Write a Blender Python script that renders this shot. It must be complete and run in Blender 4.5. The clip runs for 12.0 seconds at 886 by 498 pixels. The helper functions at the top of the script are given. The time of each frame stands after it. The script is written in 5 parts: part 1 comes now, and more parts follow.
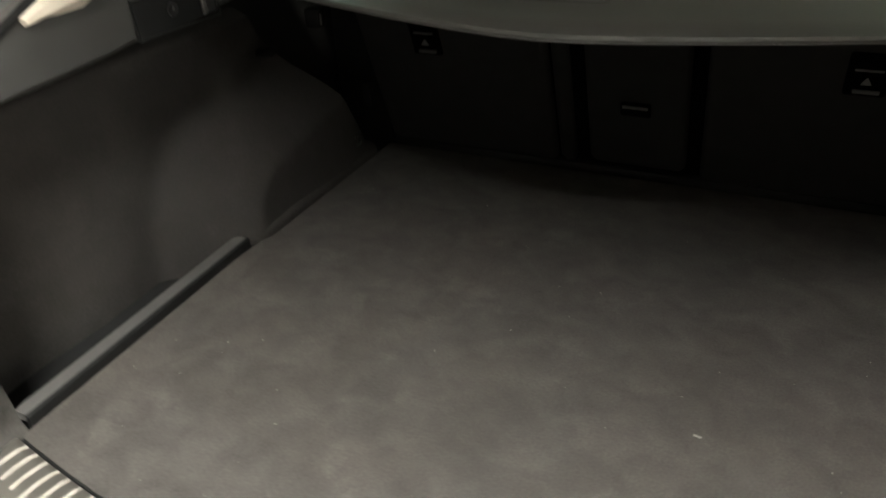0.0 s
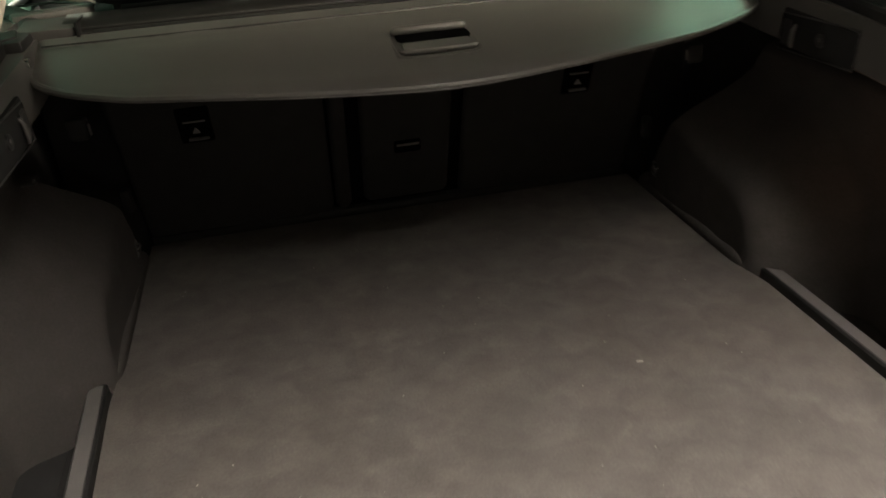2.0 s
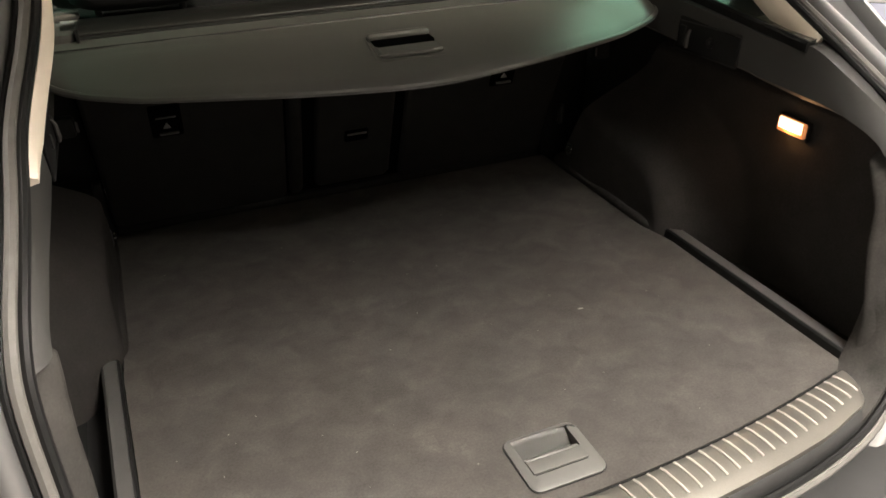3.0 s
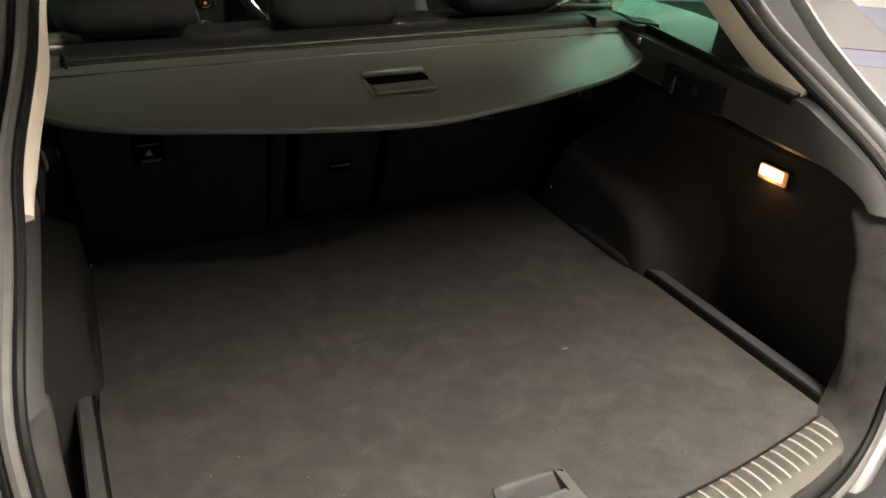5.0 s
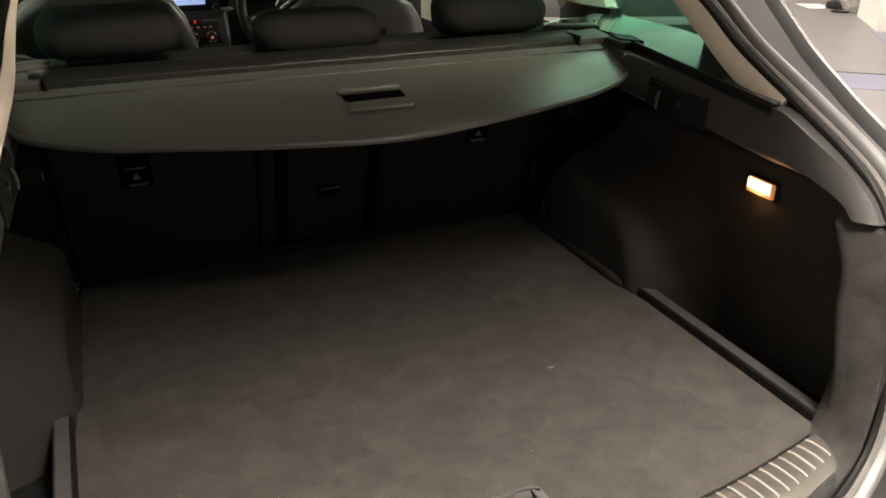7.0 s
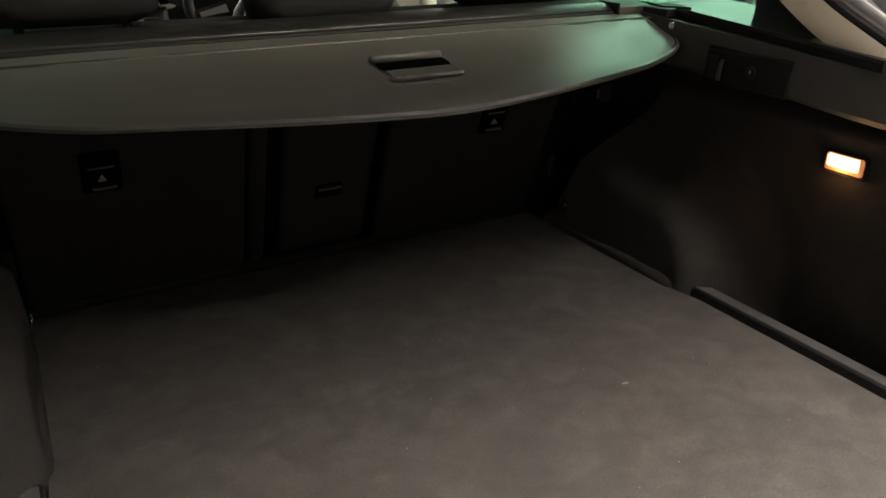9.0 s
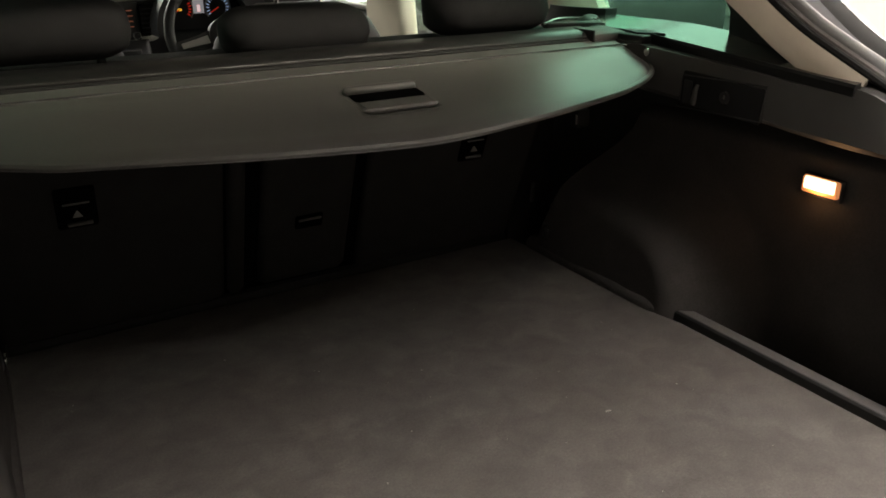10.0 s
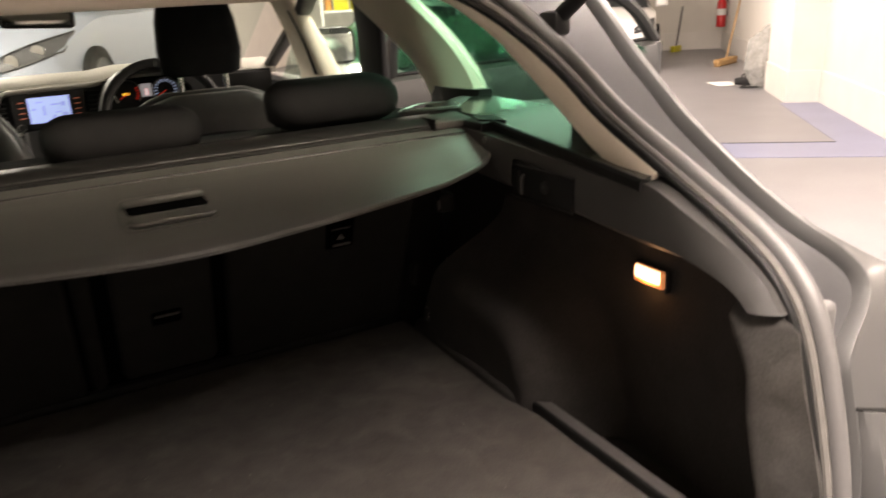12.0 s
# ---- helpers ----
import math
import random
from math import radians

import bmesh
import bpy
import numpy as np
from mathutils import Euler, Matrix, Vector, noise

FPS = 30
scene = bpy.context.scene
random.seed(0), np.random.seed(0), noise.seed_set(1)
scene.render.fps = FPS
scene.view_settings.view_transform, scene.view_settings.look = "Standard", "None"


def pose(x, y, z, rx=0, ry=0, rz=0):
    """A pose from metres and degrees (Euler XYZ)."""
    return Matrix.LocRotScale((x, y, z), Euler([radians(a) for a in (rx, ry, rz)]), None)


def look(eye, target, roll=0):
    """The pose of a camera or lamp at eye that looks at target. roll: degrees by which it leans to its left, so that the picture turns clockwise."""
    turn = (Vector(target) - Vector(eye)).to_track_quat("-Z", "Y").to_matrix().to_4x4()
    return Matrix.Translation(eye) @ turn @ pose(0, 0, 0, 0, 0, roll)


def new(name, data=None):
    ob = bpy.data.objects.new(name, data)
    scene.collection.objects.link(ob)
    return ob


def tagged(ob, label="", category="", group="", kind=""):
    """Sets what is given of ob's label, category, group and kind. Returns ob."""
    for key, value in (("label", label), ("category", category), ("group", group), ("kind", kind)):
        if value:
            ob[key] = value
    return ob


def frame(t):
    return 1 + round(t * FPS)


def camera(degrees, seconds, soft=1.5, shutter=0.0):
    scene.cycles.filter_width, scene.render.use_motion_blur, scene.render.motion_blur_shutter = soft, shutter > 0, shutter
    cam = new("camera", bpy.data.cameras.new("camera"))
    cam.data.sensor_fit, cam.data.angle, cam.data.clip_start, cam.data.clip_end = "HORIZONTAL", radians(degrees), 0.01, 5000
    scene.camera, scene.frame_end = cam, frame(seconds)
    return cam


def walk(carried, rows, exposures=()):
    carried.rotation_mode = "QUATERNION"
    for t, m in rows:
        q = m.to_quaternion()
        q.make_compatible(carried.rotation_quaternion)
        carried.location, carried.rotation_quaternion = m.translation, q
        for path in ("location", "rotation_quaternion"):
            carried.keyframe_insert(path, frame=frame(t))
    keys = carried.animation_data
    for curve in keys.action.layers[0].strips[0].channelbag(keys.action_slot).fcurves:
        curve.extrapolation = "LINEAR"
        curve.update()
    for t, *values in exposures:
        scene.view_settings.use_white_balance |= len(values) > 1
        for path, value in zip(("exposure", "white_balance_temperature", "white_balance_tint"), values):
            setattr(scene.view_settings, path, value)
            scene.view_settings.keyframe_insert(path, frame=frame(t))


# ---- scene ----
cam = camera(61.0, 12.0, soft=1.6, shutter=0.5)
PATH = [
    (0, (0.245, -0.103, 1.256), (-0.523, 1.426, 0.221), -3.0),
    (0.5, (0.156, -0.191, 1.292), (-0.46, 1.46, 0.347), -4.6),
    (1, (0.022, -0.177, 1.294), (-0.263, 1.568, 0.36), -3.8),
    (1.5, (-0.102, -0.145, 1.289), (-0.024, 1.613, 0.338), -3.8),
    (2, (-0.203, -0.22, 1.297), (0.152, 1.499, 0.338), -3.7),
    (2.5, (-0.333, -0.303, 1.35), (0.218, 1.348, 0.364), -2.5),
    (2.8, (-0.369, -0.332, 1.367), (0.257, 1.287, 0.374), -1.8),
    (3, (-0.384, -0.334, 1.371), (0.273, 1.266, 0.367), -1.2),
    (5, (-0.419, -0.302, 1.389), (0.348, 1.283, 0.439), 1.9),
    (5.5, (-0.392, -0.306, 1.405), (0.342, 1.318, 0.497), 1.5),
    (6, (-0.369, -0.311, 1.401), (0.346, 1.34, 0.527), 1.0),
    (6.5, (-0.35, -0.315, 1.392), (0.353, 1.344, 0.524), 0.4),
    (7, (-0.355, -0.334, 1.36), (0.367, 1.317, 0.492), 0.2),
    (9, (-0.44, -0.096, 1.247), (0.473, 1.484, 0.427), 0.4),
    (9.5, (-0.446, -0.085, 1.245), (0.504, 1.488, 0.456), 0.3),
    (10, (-0.421, -0.097, 1.253), (0.525, 1.492, 0.49), -0.4),
    (10.5, (-0.393, -0.102, 1.255), (0.538, 1.508, 0.52), -0.7),
    (11, (-0.317, -0.165, 1.272), (0.58, 1.481, 0.574), -1.6),
    (11.5, (-0.212, -0.236, 1.299), (0.632, 1.452, 0.635), -2.9),
    (11.8, (-0.158, -0.24, 1.297), (0.684, 1.455, 0.649), -3.2),
    (12, (-0.122, -0.216, 1.302), (0.761, 1.462, 0.665), -3.2),
]
EXPOSURES = [(0.0, 0.12, 6200, 4), (1.0, 0.15, 6200, 4), (1.6, 0.10, 6600, 10), (2.2, 0.10, 6800, 12), (3.2, 0.10, 6600, 10), (5.5, -0.10, 6700, 10), (7.0, -0.10, 6800, 12), (9.5, -0.05, 6600, 12), (10.8, 0.0, 6600, 14), (12.0, 0.08, 7100, 20)]
walk(cam, [(t, look(eye, target, roll)) for t, eye, target, roll in PATH], EXPOSURES)

from mathutils.bvhtree import BVHTree

# ---- world, lamps ----
world = bpy.data.worlds.new("world")
scene.world = world
world.use_nodes = True
world.node_tree.nodes["Background"].inputs[0].default_value = (1.0, 0.95, 0.88, 1)
world.node_tree.nodes["Background"].inputs[1].default_value = 0.05

# the garage stands turned against the car: u runs along its long wall, v towards that wall
GU, GV = Vector((0.65, 0.76, 0)).normalized(), Vector((0.76, -0.65, 0)).normalized()
CEIL = 2.5


def garage(u, v, z=0.0):
    return GU * u + GV * v + Vector((0, 0, z))


GARAGE_TURN = -math.degrees(math.atan2(0.65, 0.76))
# u, v, watts, width, length; first panel follows the boot's shadows, rest added unseen
PANELS = [(-0.27, 0.69, 228, .46, .46), (0.352, 0.489, 110, .40, .40), (3.13, 0.35, 44, .80, .90), (3.30, 1.55, 150, 1.0, 2.20), (8.6, 0.40, 64, 2.4, 7.0), (2.6, -5.4, 45, 1.2, 3.0), (-0.28, -2.79, 60, .80, .90)]
# hung strip lights, unseen, added to brighten walls and car; they light the ceiling too
STRIPS = [(-5.3, 5.6, 12), (-5.3, -6.2, 45), (3.0, 5.2, 150), (-0.7, -3.6, 60), (3.0, -3.4, 150), (8.2, -2.8, 170), (6.0, -6.0, 120), (11.2, -1.4, 110), (11.2, -3.6, 160)]
for u, v, watts, wide, long in PANELS:
    data = bpy.data.lights.new("unseen_ceiling_lamp", "AREA")
    data.shape, data.size, data.size_y, data.energy, data.color = "RECTANGLE", wide, long, watts, (1.0, 0.93, 0.845)
    lamp = new("unseen_ceiling_lamp", data)
    lamp.matrix_world = Matrix.Translation(garage(u, v, CEIL - 0.04)) @ pose(0, 0, 0, 0, 0, GARAGE_TURN)
for u, v, watts in STRIPS:
    data = bpy.data.lights.new("added_strip_lamp", "POINT")
    data.shadow_soft_size, data.energy, data.color = 0.18, watts, (1.0, 0.93, 0.845)
    new("added_strip_lamp", data).location = garage(u, v, 2.20)
boot_light = bpy.data.lights.new("boot_lamp_bulb", "POINT")
boot_light.shadow_soft_size, boot_light.energy, boot_light.color = 0.012, 0.11, (1.0, 0.50, 0.20)
new("boot_lamp_bulb", boot_light).location = (0.579, 0.522, 0.906)

# ---- materials ----


def material(name, base, rough=0.6, metal=0.0, vary=0.25, scale=30.0, fine=300.0, bump=0.15, depth=0.001, spec=0.5, coat=0.0, tint=None):
    """A surface with coarse blotches, fine grain and a fine relief. scale, fine: pieces a metre."""
    m = bpy.data.materials.new(name)
    m.use_nodes = True
    nt = m.node_tree
    n, l = nt.nodes, nt.links
    b = n["Principled BSDF"]
    co = n.new("ShaderNodeNewGeometry").outputs["Position"]
    big = n.new("ShaderNodeTexNoise")
    big.inputs["Scale"].default_value, big.inputs["Detail"].default_value = scale, 5
    small = n.new("ShaderNodeTexNoise")
    small.inputs["Scale"].default_value, small.inputs["Detail"].default_value = fine, 3
    l.new(co, big.inputs["Vector"]), l.new(co, small.inputs["Vector"])
    mixn = n.new("ShaderNodeMath")
    mixn.operation = "MULTIPLY_ADD"
    mixn.inputs[1].default_value = 0.6
    half = n.new("ShaderNodeMath")
    half.operation = "MULTIPLY"
    half.inputs[1].default_value = 0.4
    l.new(small.outputs["Fac"], half.inputs[0])
    l.new(big.outputs["Fac"], mixn.inputs[0]), l.new(half.outputs[0], mixn.inputs[2])
    ramp = n.new("ShaderNodeMapRange")
    ramp.inputs[1].default_value, ramp.inputs[2].default_value = 0.3, 0.7
    l.new(mixn.outputs[0], ramp.inputs[0])
    col = n.new("ShaderNodeMix")
    col.data_type = "RGBA"
    lo = tuple(c * (1 - vary) for c in base)
    hi = tuple(min(1, c * (1 + vary)) for c in (tint or base))
    col.inputs[6].default_value, col.inputs[7].default_value = (*lo, 1), (*hi, 1)
    l.new(ramp.outputs[0], col.inputs[0])
    l.new(col.outputs[2], b.inputs["Base Color"])
    b.inputs["Roughness"].default_value, b.inputs["Metallic"].default_value = rough, metal
    b.inputs["Specular IOR Level"].default_value, b.inputs["Coat Weight"].default_value = spec, coat
    if coat:
        b.inputs["Coat Roughness"].default_value = 0.08
    if bump:
        bp = n.new("ShaderNodeBump")
        bp.inputs["Strength"].default_value, bp.inputs["Distance"].default_value = bump, depth
        l.new(small.outputs["Fac"], bp.inputs["Height"])
        l.new(bp.outputs[0], b.inputs["Normal"])
    return m


def glow(name, color, strength):
    m = bpy.data.materials.new(name)
    m.use_nodes = True
    b = m.node_tree.nodes["Principled BSDF"]
    b.inputs["Base Color"].default_value = (*color, 1)
    b.inputs["Emission Color"].default_value, b.inputs["Emission Strength"].default_value = (*color, 1), strength
    return m


def pane(name, tint, gloss=0.06, graze=0.32):
    """Thin glass: it lets light through, tinted, and mirrors a little."""
    m = bpy.data.materials.new(name)
    m.use_nodes = True
    n, l = m.node_tree.nodes, m.node_tree.links
    clear, shine, mixs = n.new("ShaderNodeBsdfTransparent"), n.new("ShaderNodeBsdfGlossy"), n.new("ShaderNodeMixShader")
    clear.inputs[0].default_value, shine.inputs[1].default_value = (*tint, 1), 0.02
    face = n.new("ShaderNodeLayerWeight")
    power, gain = n.new("ShaderNodeMath"), n.new("ShaderNodeMath")
    power.operation, gain.operation = "POWER", "MULTIPLY_ADD"
    power.inputs[1].default_value, gain.inputs[1].default_value, gain.inputs[2].default_value = 4.0, graze, gloss * 0.5
    l.new(face.outputs["Facing"], power.inputs[0]), l.new(power.outputs[0], gain.inputs[0])
    l.new(gain.outputs[0], mixs.inputs[0])
    l.new(clear.outputs[0], mixs.inputs[1]), l.new(shine.outputs[0], mixs.inputs[2])
    l.new(mixs.outputs[0], n["Material Output"].inputs[0])
    return m




def carpet(name, base, worn, low=0.84, high=1.18):
    """Short-pile carpet: soft brushed patches, faint stains and a fine pile."""
    m = material(name, base, 0.95, vary=0.22, scale=300, fine=1500, bump=0.55, depth=0.0012, spec=0.06)
    n, l = m.node_tree.nodes, m.node_tree.links
    b = n["Principled BSDF"]
    grain = b.inputs["Base Color"].links[0].from_socket
    co = n.new("ShaderNodeNewGeometry").outputs["Position"]
    turn = n.new("ShaderNodeMapping")
    turn.inputs["Rotation"].default_value, turn.inputs["Scale"].default_value = (0, 0, 0.5), (1.0, 1.12, 1.0)
    brush, stain = n.new("ShaderNodeTexNoise"), n.new("ShaderNodeTexNoise")
    for t, sc, de, dis in ((brush, 21, 10, 0.45), (stain, 4, 5, 0.5)):
        t.inputs["Scale"].default_value, t.inputs["Detail"].default_value, t.inputs["Distortion"].default_value = sc, de, dis
    l.new(co, turn.inputs["Vector"]), l.new(turn.outputs[0], brush.inputs["Vector"]), l.new(co, stain.inputs["Vector"])
    ra, rb = n.new("ShaderNodeMapRange"), n.new("ShaderNodeMapRange")
    ra.inputs[1].default_value, ra.inputs[2].default_value, ra.inputs[3].default_value, ra.inputs[4].default_value = 0.33, 0.69, low, high
    rb.inputs[1].default_value, rb.inputs[2].default_value = 0.45, 0.75
    l.new(brush.outputs["Fac"], ra.inputs[0]), l.new(stain.outputs["Fac"], rb.inputs[0])
    tone = n.new("ShaderNodeMix")
    tone.data_type, tone.blend_type = "RGBA", "MIX"
    tone.inputs[6].default_value, tone.inputs[7].default_value = (1, 1, 1, 1), (*worn, 1)
    l.new(rb.outputs[0], tone.inputs[0])
    mul, mul2 = n.new("ShaderNodeMix"), n.new("ShaderNodeVectorMath")
    mul.data_type, mul.blend_type = "RGBA", "MULTIPLY"
    mul.inputs[0].default_value = 1.0
    l.new(grain, mul.inputs[6]), l.new(tone.outputs[2], mul.inputs[7])
    mul2.operation = "SCALE"
    scuff, rc, both = n.new("ShaderNodeTexNoise"), n.new("ShaderNodeMapRange"), n.new("ShaderNodeMath")
    scuff.inputs["Scale"].default_value, scuff.inputs["Detail"].default_value, scuff.inputs["Roughness"].default_value = 11, 10, 0.68
    rc.inputs[1].default_value, rc.inputs[2].default_value, rc.inputs[3].default_value, rc.inputs[4].default_value = 0.56, 0.80, 1.0, 1.2 + 1.2 * (high - 1)
    both.operation = "MULTIPLY"
    l.new(co, scuff.inputs["Vector"]), l.new(scuff.outputs["Fac"], rc.inputs[0])
    l.new(rc.outputs[0], both.inputs[0]), l.new(ra.outputs[0], both.inputs[1])
    l.new(mul.outputs[2], mul2.inputs[0]), l.new(both.outputs[0], mul2.inputs["Scale"])
    l.new(mul2.outputs[0], b.inputs["Base Color"])
    return m


CARPET = carpet("floor_carpet", (0.056, 0.052, 0.048), (1.03, 1.0, 0.97))
# lighter copy of the lining carpet, for the light on post and corner
LIT_LINING = carpet("lit_post_lining", (0.042, 0.040, 0.0375), (1.05, 1.0, 0.97), 0.78, 1.26)
LINING = carpet("lining_carpet", (0.034, 0.0318, 0.0302), (1.05, 1.0, 0.97), 0.93, 1.08)
SEATBACK = material("seat_back_felt", (0.0155, 0.0150, 0.0145), 0.9, vary=0.2, scale=25, fine=800, bump=0.5, depth=0.001, spec=0.15)
BLACK = material("black_plastic", (0.012, 0.012, 0.012), 0.5, vary=0.2, scale=40, fine=1200, bump=0.25, depth=0.0004, spec=0.4)
GREY = material("grained_grey_plastic", (0.075, 0.072, 0.067), 0.55, vary=0.15, scale=20, fine=1400, bump=0.35, depth=0.0004, spec=0.4)
PANEL = material("grained_dark_plastic", (0.037, 0.036, 0.034), 0.55, vary=0.15, scale=20, fine=1400, bump=0.35, depth=0.0004, spec=0.4)
CASSETTE = material("cassette_plastic", (0.007, 0.007, 0.0068), 0.32, vary=0.15, scale=20, fine=1300, bump=0.25, depth=0.0004, spec=0.4)
LINT = material("pale_lint", (0.17, 0.16, 0.145), 0.9, vary=0.2)
TETHER = material("matt_black_plastic", (0.007, 0.007, 0.007), 0.75, vary=0.2, spec=0.2)
LATCH = material("pale_grey_plastic", (0.078, 0.076, 0.071), 0.5, vary=0.10, scale=25, fine=1300, bump=0.2, depth=0.0003)
COVER = material("cover_vinyl", (0.056, 0.056, 0.052), 0.40, vary=0.10, scale=9, fine=1300, bump=0.35, depth=0.0004, spec=0.5)
CREAM = material("cream_trim", (0.74, 0.66, 0.55), 0.75, vary=0.08, scale=12, fine=900, bump=0.25, depth=0.0004, spec=0.25)
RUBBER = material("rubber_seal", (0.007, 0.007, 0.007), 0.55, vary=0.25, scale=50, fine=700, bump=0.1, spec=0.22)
# seal rubber greyed to paint in the highlight on its bulb
SEAL_GREY = material("highlight_grey_seal", (0.10, 0.095, 0.088), 0.6, vary=0.15, scale=60, fine=900, bump=0.2, depth=0.0004, spec=0.3)
# body paint lightened for flange and buffers, where they catch the light
LIT_PAINT = material("lit_grey_metallic_paint", (0.165, 0.162, 0.159), 0.58, metal=0.6, vary=0.08, scale=6, fine=2500, bump=0.04, depth=0.0002)
PAINT = material("dark_grey_metallic_paint", (0.095, 0.095, 0.094), 0.48, metal=0.5, vary=0.08, scale=6, fine=2500, bump=0.04, depth=0.0002, coat=0.25)
PAINT.node_tree.nodes["Principled BSDF"].inputs["Coat Roughness"].default_value = 0.20
# body colour darkened for the shade in the rain channel
GUTTER = material("shaded_channel_grey", (0.040, 0.040, 0.041), 0.5, vary=0.15, scale=20, fine=700, bump=0.1, depth=0.0004, spec=0.4)
STEEL = material("brushed_steel", (0.25, 0.237, 0.213), 0.30, metal=0.8, vary=0.15, scale=10, fine=600, bump=0.12, depth=0.0003)
CHROME = material("chrome", (0.75, 0.75, 0.74), 0.15, metal=1.0, vary=0.05, bump=0)
FABRIC = material("seat_cloth", (0.012, 0.012, 0.0125), 0.9, vary=0.25, scale=30, fine=1000, bump=0.5, depth=0.0008, spec=0.2)
LEATHER = material("seat_edge_vinyl", (0.055, 0.055, 0.053), 0.5, vary=0.15, scale=30, fine=900, bump=0.2, depth=0.0004)
SHELF = material("smooth_dark_plastic", (0.06, 0.06, 0.057), 0.16, vary=0.10, scale=16, fine=1300, bump=0.05, depth=0.0002, spec=0.9)
DASH = material("dash_top", (0.58, 0.56, 0.50), 0.5, vary=0.1, scale=14, fine=1000, bump=0.2, depth=0.0004)
BRIGHT_TRIM = material("bright_trim_paint", (0.52, 0.50, 0.47), 0.3, metal=0.35, vary=0.06, bump=0.03)
SATIN = material("satin_silver_trim", (0.45, 0.44, 0.43), 0.35, metal=0.8, vary=0.06, bump=0.03)
GREEN_GLASS = pane("privacy_glass", (0.46, 0.69, 0.60))
REAR_GLASS = pane("rear_window_glass", (0.93, 0.92, 0.865))
SIDE_GLASS = pane("green_door_glass", (0.74, 0.90, 0.83))
TINT_GLASS = pane("door_glass", (0.86, 0.94, 0.90))
CLEAR_GLASS = pane("windscreen_glass", (0.90, 0.94, 0.92), 0.02, 0.08)
WHITE_WALL = material("white_wall_paint", (0.78, 0.75, 0.69), 0.7, vary=0.05, scale=3, fine=120, bump=0.1, depth=0.001)
SKIRT = material("white_skirting_gloss", (0.80, 0.77, 0.72), 0.4, vary=0.05, scale=4, fine=100, bump=0.05)
FLOOR_GREY = material("grey_resin_floor", (0.20, 0.196, 0.206), 0.35, vary=0.12, scale=2, fine=60, bump=0.05)
FLOOR_BLUE = material("blue_floor_paint", (0.19, 0.205, 0.31), 0.35, vary=0.12, scale=2, fine=60, bump=0.05)
LAMP_GLOW = glow("boot_lamp_lens", (1.0, 0.74, 0.46), 2.6)
# orange glow put round the lens for the lamp's halo
LAMP_HALO = glow("boot_lamp_halo", (0.95, 0.36, 0.13), 0.40)
PANEL_GLOW = glow("panel_diffuser", (1.0, 0.95, 0.86), 2.0)
SCREEN_GLOW = glow("screen_glow", (0.42, 0.56, 1.0), 0.75)
RED_GLOW = glow("red_button_light", (1.0, 0.05, 0.02), 0.17)
AMBER_GLOW = glow("amber_button_light", (1.0, 0.30, 0.18), 0.06)
DIAL_GLOW = glow("dial_light", (0.55, 0.70, 1.0), 0.32)
RED = material("red_paint", (0.55, 0.02, 0.02), 0.35, vary=0.1, bump=0.02)
YELLOW = material("yellow_plastic", (0.62, 0.55, 0.03), 0.5, vary=0.1)
PINE = material("broom_wood", (0.42, 0.25, 0.10), 0.6, vary=0.25, scale=20)
SILVER_PAINT = material("silver_car_paint", (0.23, 0.26, 0.31), 0.5, metal=0.1, vary=0.05, bump=0.02, coat=0.25)
DARK_PAINT = material("black_car_paint", (0.03, 0.032, 0.035), 0.25, vary=0.05, bump=0.02, coat=0.8)
WHITE_PAINT = material("white_car_paint", (0.75, 0.74, 0.72), 0.3, vary=0.04, bump=0.02, coat=0.8)
DARK_GLASS = material("dark_car_glass", (0.02, 0.024, 0.026), 0.08, vary=0.1, bump=0)
HEADLIGHT = material("headlight_lens", (0.03, 0.031, 0.033), 0.5, metal=0.0, vary=0.5, scale=22, fine=60, bump=0.3, depth=0.01)
TYRE = material("tyre_rubber", (0.02, 0.02, 0.02), 0.8, vary=0.2)
BAG = material("clear_plastic_bag", (0.50, 0.50, 0.48), 0.25, vary=0.25, scale=15, fine=60, bump=0.8, depth=0.02)
# near-zero black for shade in slot, seat gaps and wheel wells; also tether covers
VOID = material("shade_and_trim_black", (0.002, 0.002, 0.002), 1.0, vary=0.1, bump=0, spec=0.0)
CYAN = material("cyan_plastic", (0.05, 0.42, 0.50), 0.4, vary=0.1)
BLUE = material("blue_plastic", (0.03, 0.08, 0.50), 0.4, vary=0.1)
LEAF_GREEN = material("green_plastic", (0.12, 0.42, 0.12), 0.5, vary=0.2)
ORANGE = material("orange_card", (0.65, 0.30, 0.08), 0.7, vary=0.1)
BAG.node_tree.nodes["Principled BSDF"].inputs["Alpha"].default_value = 0.55
PAPER = material("white_paper", (0.75, 0.74, 0.70), 0.8, vary=0.05)

# ---- geometry helpers ----
BASE = {}


def thing(name, at, label, category, group="", kind=""):
    ob = new(name)
    ob.empty_display_size = 0.05
    ob.location = at
    BASE[ob.name] = Vector(at)
    return tagged(ob, label, category, group, kind)


